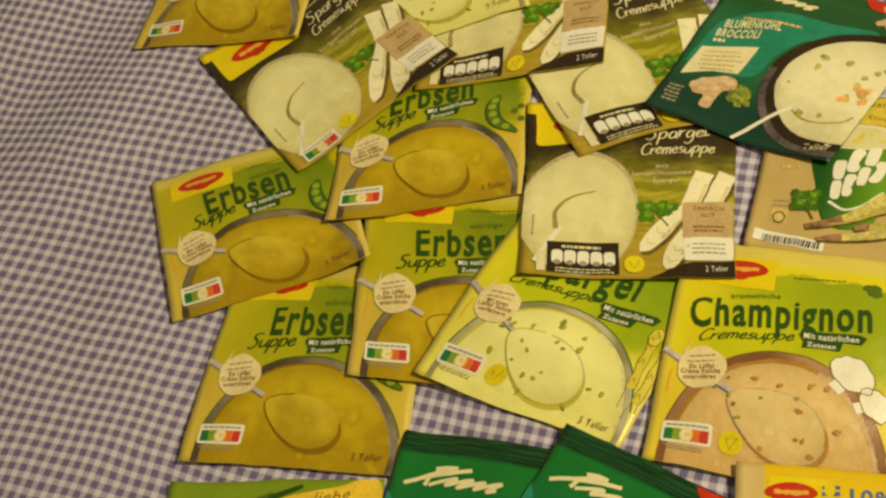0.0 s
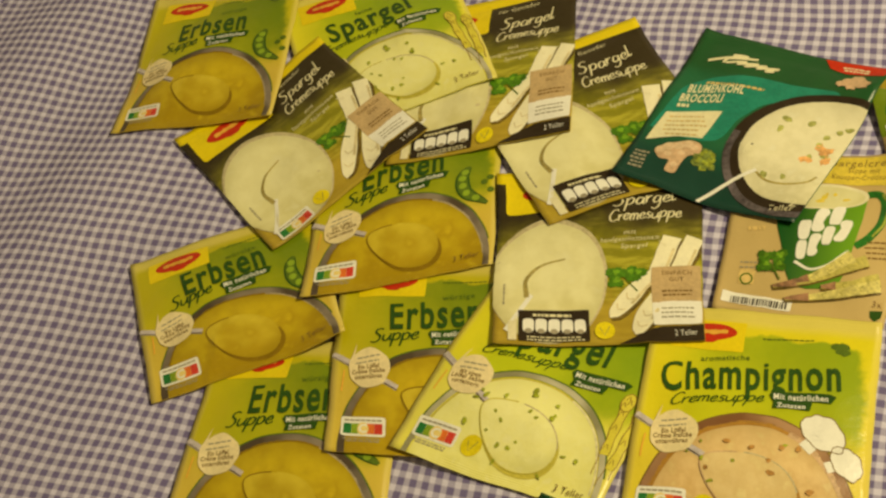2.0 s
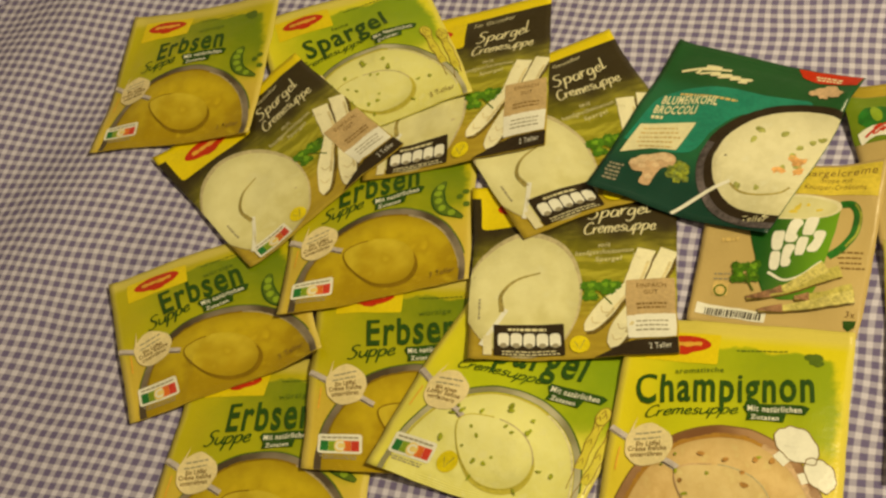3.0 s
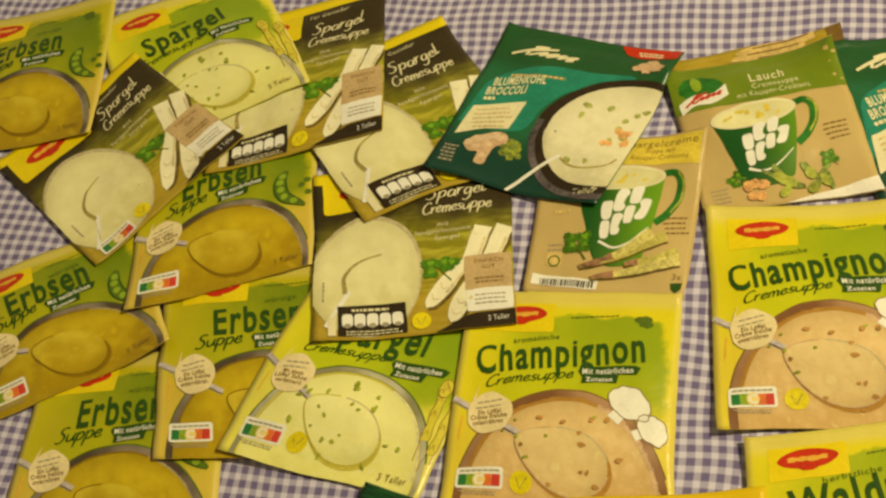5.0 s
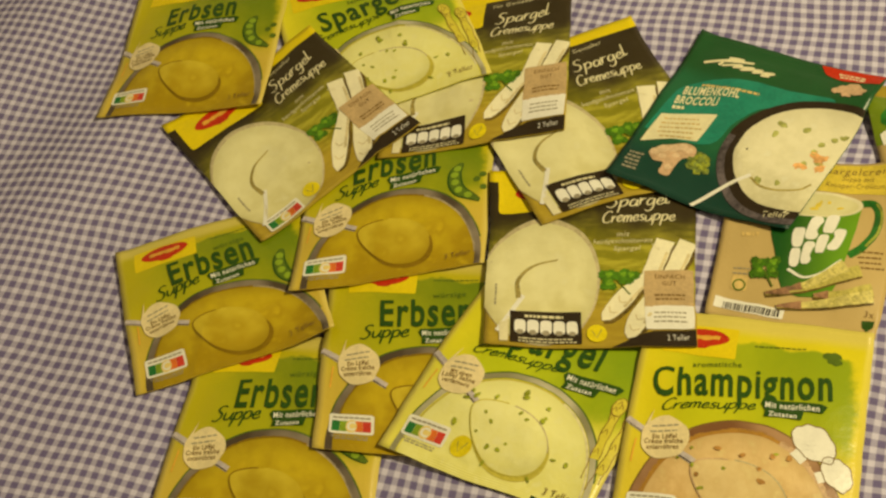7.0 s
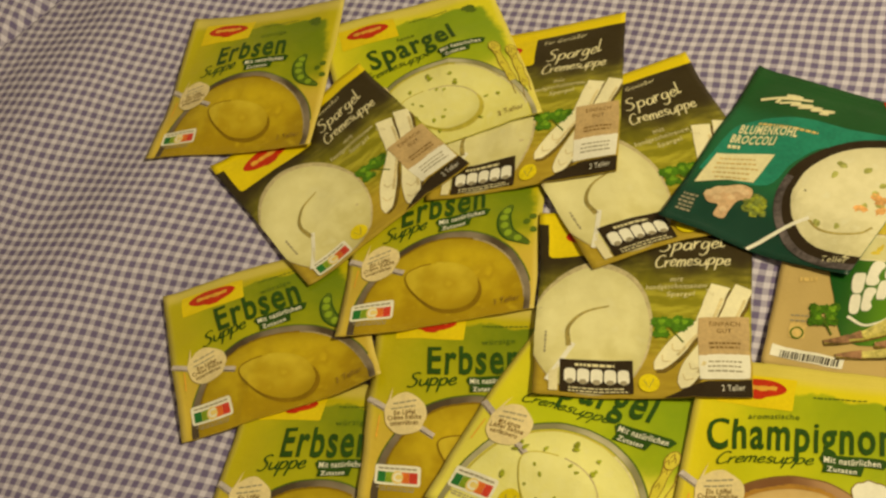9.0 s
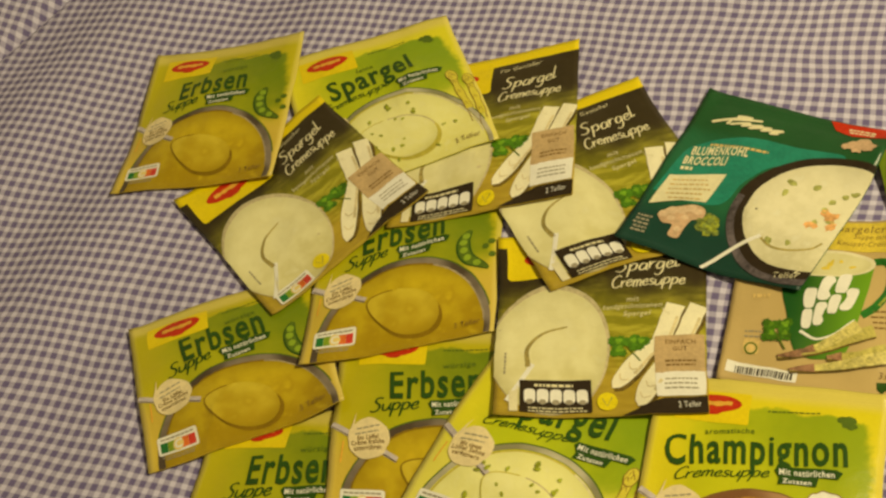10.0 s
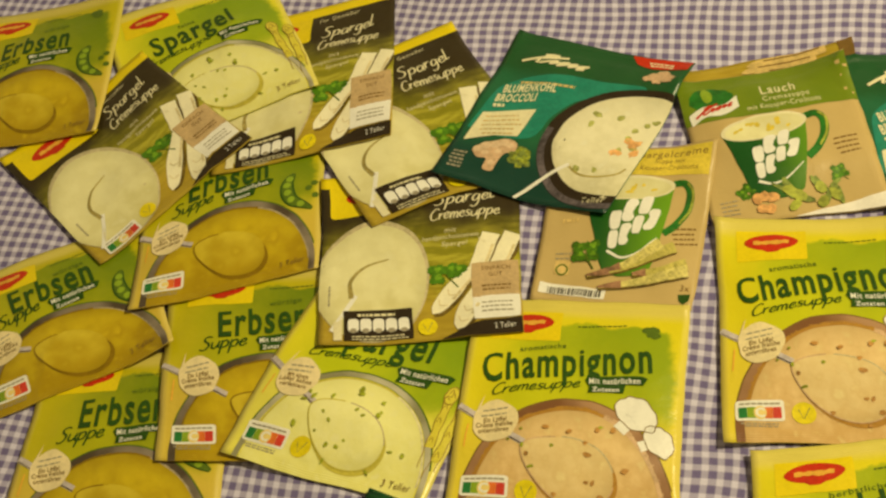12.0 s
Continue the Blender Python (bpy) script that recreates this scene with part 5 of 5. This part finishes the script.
        for n in (4, 8, 12):
            x, y = way[n]
            d.stroke("bud_line", [(x + 1.0, y + 2.0), (x - 1.6, y), (x + 0.6, y - 1.8)], 0.6, 12, INK["moss_spear"], parent=spear)
    parsley(d, 0.29, 0.29, 8.5, 8, 7, 12)
    d.bars("side_print", 0.800, 0.45, 0.955, 4, 3.8, 1.2, 3, INK["brown"], 10, 5)
    d.bars("side_print", 0.11, 0.275, 0.24, 2, 3.6, 1.0, 3, INK["grey"], 4, 8)
    d.bars("pack_note", 0.12, 0.475, 0.22, 1, 3, 3.2, 3, INK["sand"], 6, 8)
    seal = d.box("recycling_mark", 0.120, 0.160, 0.215, 0.245, 3, INK["sand"], 0, 1.0)
    d.ring("mark_ring", 0.168, 0.188, 4.2, 4.2, 1.1, 4, INK["moss"], parent=seal)
    label = d.box("code_label", 0.045, 0.042, 0.46, 0.102, 3, INK["white"], -2, 0.4, "white strip with dark bars")
    luck = random.Random(1)
    shapes, x = [], 0.10 * d.w
    while x < 0.44 * d.w:
        wide = luck.uniform(0.4, 1.2)
        shapes.append([(x, 0.047 * d.h), (x + wide, 0.047 * d.h), (x + wide, 0.087 * d.h), (x, 0.087 * d.h)])
        x += wide + luck.uniform(0.4, 1.1)
    d.many("code_print", shapes, 4, INK["black"], parent=label)
    d.area("shield_mark", [d.at(*q) for q in ((0.900, 0.092), (0.972, 0.097), (0.972, 0.060), (0.942, 0.032), (0.910, 0.055))], 3, INK["leaf"])
    d.word("pack_note", "3x", 0.905, 0.112, 0.958, 4.2, 3, INK["brown"], 0)


def spear_face(p):
    """The foot of an upside-down packet: pale spears on dark planks."""
    d = Print(p)
    for k, (s0, t0, s1, t1) in enumerate(((0.16, 0.030, 0.62, 0.050), (0.22, 0.085, 0.66, 0.100), (0.20, 0.145, 0.60, 0.150))):
        (x0, y0), (x1, y1) = d.at(s0, t0), d.at(s1, t1)
        spear = d.area("asparagus_spear", spear_shape(x0, y0, x1, y1, 6.0, 7.5), 4, INK["sand"])
        d.stroke("spear_shade", [(x0 + 4, y0 - 2.0), (x1 - 12, y1 - 2.4)], 1.2, 5, INK["brown"], parent=spear)
    d.area("dark_foot", [d.at(*q) for q in ((0.0, 0.0), (0.09, 0.0), (0.07, 0.20), (0.0, 0.20))], 4, INK["brown"])


def offer_face(p):
    d = Print(p)
    d.box("logo_tag", 0.125, 0.835, 0.385, 0.955, 2, INK["tag"], 0, 1.0)
    brand_oval(d, 0.215, 0.895, 14.0, 6.0, 1)
    d.many("blue_mark", [[d.at(*q) for q in ((0.335, 0.862 + k), (0.405, 0.868 + k), (0.405, 0.884 + k), (0.335, 0.878 + k))] for k in (0.0, 0.026, 0.052)], 3, INK["blue"])
    d.word("discount", "10%", 0.445, 0.862, 0.615, 10.0, 3, INK["blue"], 1, 0.02)
    d.oval("bowl_soup", 0.55, 0.25, 55, 60, 2, SOUP["mushroom"])


def herb_face(p):
    d = Print(p)
    d.area("yellow_field", curve_points([d.at(*q) for q in ((0.48, 0.90), (0.62, 0.935), (0.80, 0.968), (0.985, 0.985), (0.995, 0.60), (0.60, 0.50), (0.40, 0.70), (0.48, 0.90))], 6), 2, INK["score_c"])
    d.word("script_title", "liebe", 0.700, 0.895, 0.865, 7.0, 3, INK["brown"], 8, 0.0, 0.3, 0.05)
    for k, (a, b) in enumerate(((0.05, 0.82), (0.2, 0.9), (0.34, 0.93), (0.15, 0.75))):
        d.stroke("herb_blade", curve_points((d.at(a, b - 0.2), d.at(a + 0.08, b - 0.05), d.at(a + 0.30, b + 0.04)), 8), 9.0, 3, INK["moss"] if k % 2 else INK["leaf"], taper=True)
    d.bars("small_print", 0.55, 0.80, 0.9, 3, 6, 3, 3, INK["brown"], 6, 3)


# ---- the packets, in the order in which they were laid down ----
LABELS = {
    "pea": "yellow-green pea soup packet with a printed bowl, on checked cloth",
    "asparagus": "pale yellow asparagus soup packet with a printed creamy bowl",
    "mushroom": "yellow mushroom soup packet with a tan printed bowl, on cloth",
    "forest": "yellow-green wild mushroom soup packet overlapping its neighbour",
    "dark": "dark brown asparagus soup packet with chalk lettering and yellow strip",
    "score": "dark asparagus soup packet turned askew, with a nutrition label",
    "green": "deep green cauliflower and broccoli soup packet, slightly bent",
    "bright": "glossy bright green soup packet with pale script strokes",
    "flagged": "glossy bright green soup packet with a red corner flag",
    "kraft": "brown kraft instant asparagus soup packet with a green mug",
    "leek": "brown kraft instant leek soup packet with olive green top",
    "offer": "yellow and beige packet with a discount mark",
    "spears": "brown and olive packet tucked upside down behind another",
    "herb": "green and yellow herb packet half tucked under another",
}
FACE = {
    "forest": lambda p: garden_face(p, "mushroom", "forest"),
    "dark": lambda p: slate_face(p),
    "score": lambda p: slate_face(p, True),
    "green": lambda p: green_face(p),
    "bright": lambda p: green_face(p, True),
    "flagged": lambda p: green_face(p, True, True),
    "kraft": lambda p: kraft_face(p),
    "leek": lambda p: kraft_face(p, True),
    "offer": lambda p: offer_face(p),
    "herb": lambda p: herb_face(p),
    "spears": lambda p: spear_face(p),
}
BASE = {"score": "dark", "forest": "mushroom", "flagged": "bright", "leek": "kraft", "spears": "dark"}
laid = []


def put_down(kind, x, y, turn, width, height, fill, curl=(0, 0, 0, 0), lean=0.0, taper=0.0):
    """One packet on top of those before it. curl: lifted corners, lower left, lower right, upper left, upper right."""
    packet = Packet(x, y, turn, width, height, GROUND[BASE.get(kind, kind)], LABELS[kind], fill, 0.45, len(laid), curl, lean, taper)
    laid.append(packet)
    if kind in FACE:
        FACE[kind](packet)
    else:
        garden_face(packet, kind)


put_down("spears", 0.0005, 0.4250, 190, 0.118, 0.100, 0.003, (0.006, 0, 0, 0))
put_down("green", 0.1175, 0.4080, 12.5, 0.128, 0.146, 0.004, (0, 0, 0.003, 0))
put_down("leek", 0.0010, 0.3988, 7.1, 0.1132, 0.1240, 0.006, (0, 0, 0.004, 0.006), -0.107, -0.004)
put_down("herb", -0.3925, 0.0025, 10, 0.135, 0.155, 0.004, (0, 0, 0.002, 0))
put_down("pea", -0.4072, 0.1595, 4.7, 0.1385, 0.1452, 0.006, (0.002, 0, 0, 0), 0.015, -0.009)
put_down("pea", -0.3226, 0.2280, 4.2, 0.1408, 0.1445, 0.005, (0.001, 0, 0, 0), -0.116, 0.017)
put_down("pea", -0.4788, 0.2600, 25.9, 0.1385, 0.1225, 0.006, (0, 0.004, 0, 0), -0.035, -0.011)
put_down("pea", -0.3740, 0.3455, 16.8, 0.1338, 0.1335, 0.006, (0.003, 0, 0, 0), 0.137, 0.041)
put_down("kraft", -0.0979, 0.3343, -3.6, 0.1056, 0.1276, 0.005, (0.002, 0, 0.003, 0.003), 0.022, 0.068)
put_down("asparagus", -0.2492, 0.2119, -13.3, 0.1358, 0.1433, 0.006, (0.002, 0, 0, 0), 0.100, -0.005)
put_down("mushroom", -0.1228, 0.1968, -1.6, 0.1353, 0.1515, 0.006, (0.002, 0, 0, 0.001), -0.008, -0.011)
put_down("dark", -0.2313, 0.3109, 7.3, 0.1346, 0.1443, 0.005, (0.002, 0, 0, 0), -0.030, 0.073)
put_down("dark", -0.2539, 0.4238, 26.2, 0.1327, 0.1562, 0.004, (0, 0, 0, 0.002), -0.138, 0.059)
put_down("dark", -0.3400, 0.4666, 14.8, 0.1322, 0.1505, 0.004, (0, 0, 0, 0.003), 0.127, -0.026)
put_down("asparagus", -0.4272, 0.4951, 20.5, 0.1388, 0.1514, 0.005, (0, 0.003, 0, 0), -0.143, -0.002)
put_down("score", -0.4711, 0.4012, 49.2, 0.1386, 0.1479, 0.005, (0, 0.002, 0, 0.002), -0.005, -0.017)
put_down("pea", -0.5725, 0.4850, 8.8, 0.1325, 0.1500, 0.005, (0, 0.003, 0, 0.003), 0.045)
put_down("green", -0.1445, 0.4208, -16.5, 0.1310, 0.1432, 0.005, (0.003, 0.002, 0.001, 0.005), 0.079, 0.043)
put_down("mushroom", 0.0321, 0.2570, 1.4, 0.1357, 0.1600, 0.007, (0.004, 0, 0.002, 0.004), -0.022, 0.015)
put_down("forest", 0.0562, 0.1089, 7.8, 0.1359, 0.1430, 0.005, (0, 0, 0.003, 0), 0.031, -0.043)
put_down("bright", -0.272, 0.051, -0.5, 0.128, 0.146, 0.005, (0, 0, 0, 0.002))
put_down("flagged", -0.1985, 0.050, -17, 0.128, 0.146, 0.005, (0, 0, 0.002, 0))
put_down("offer", -0.0655, 0.058, 5, 0.135, 0.155, 0.004, (0, 0, 0.001, 0))
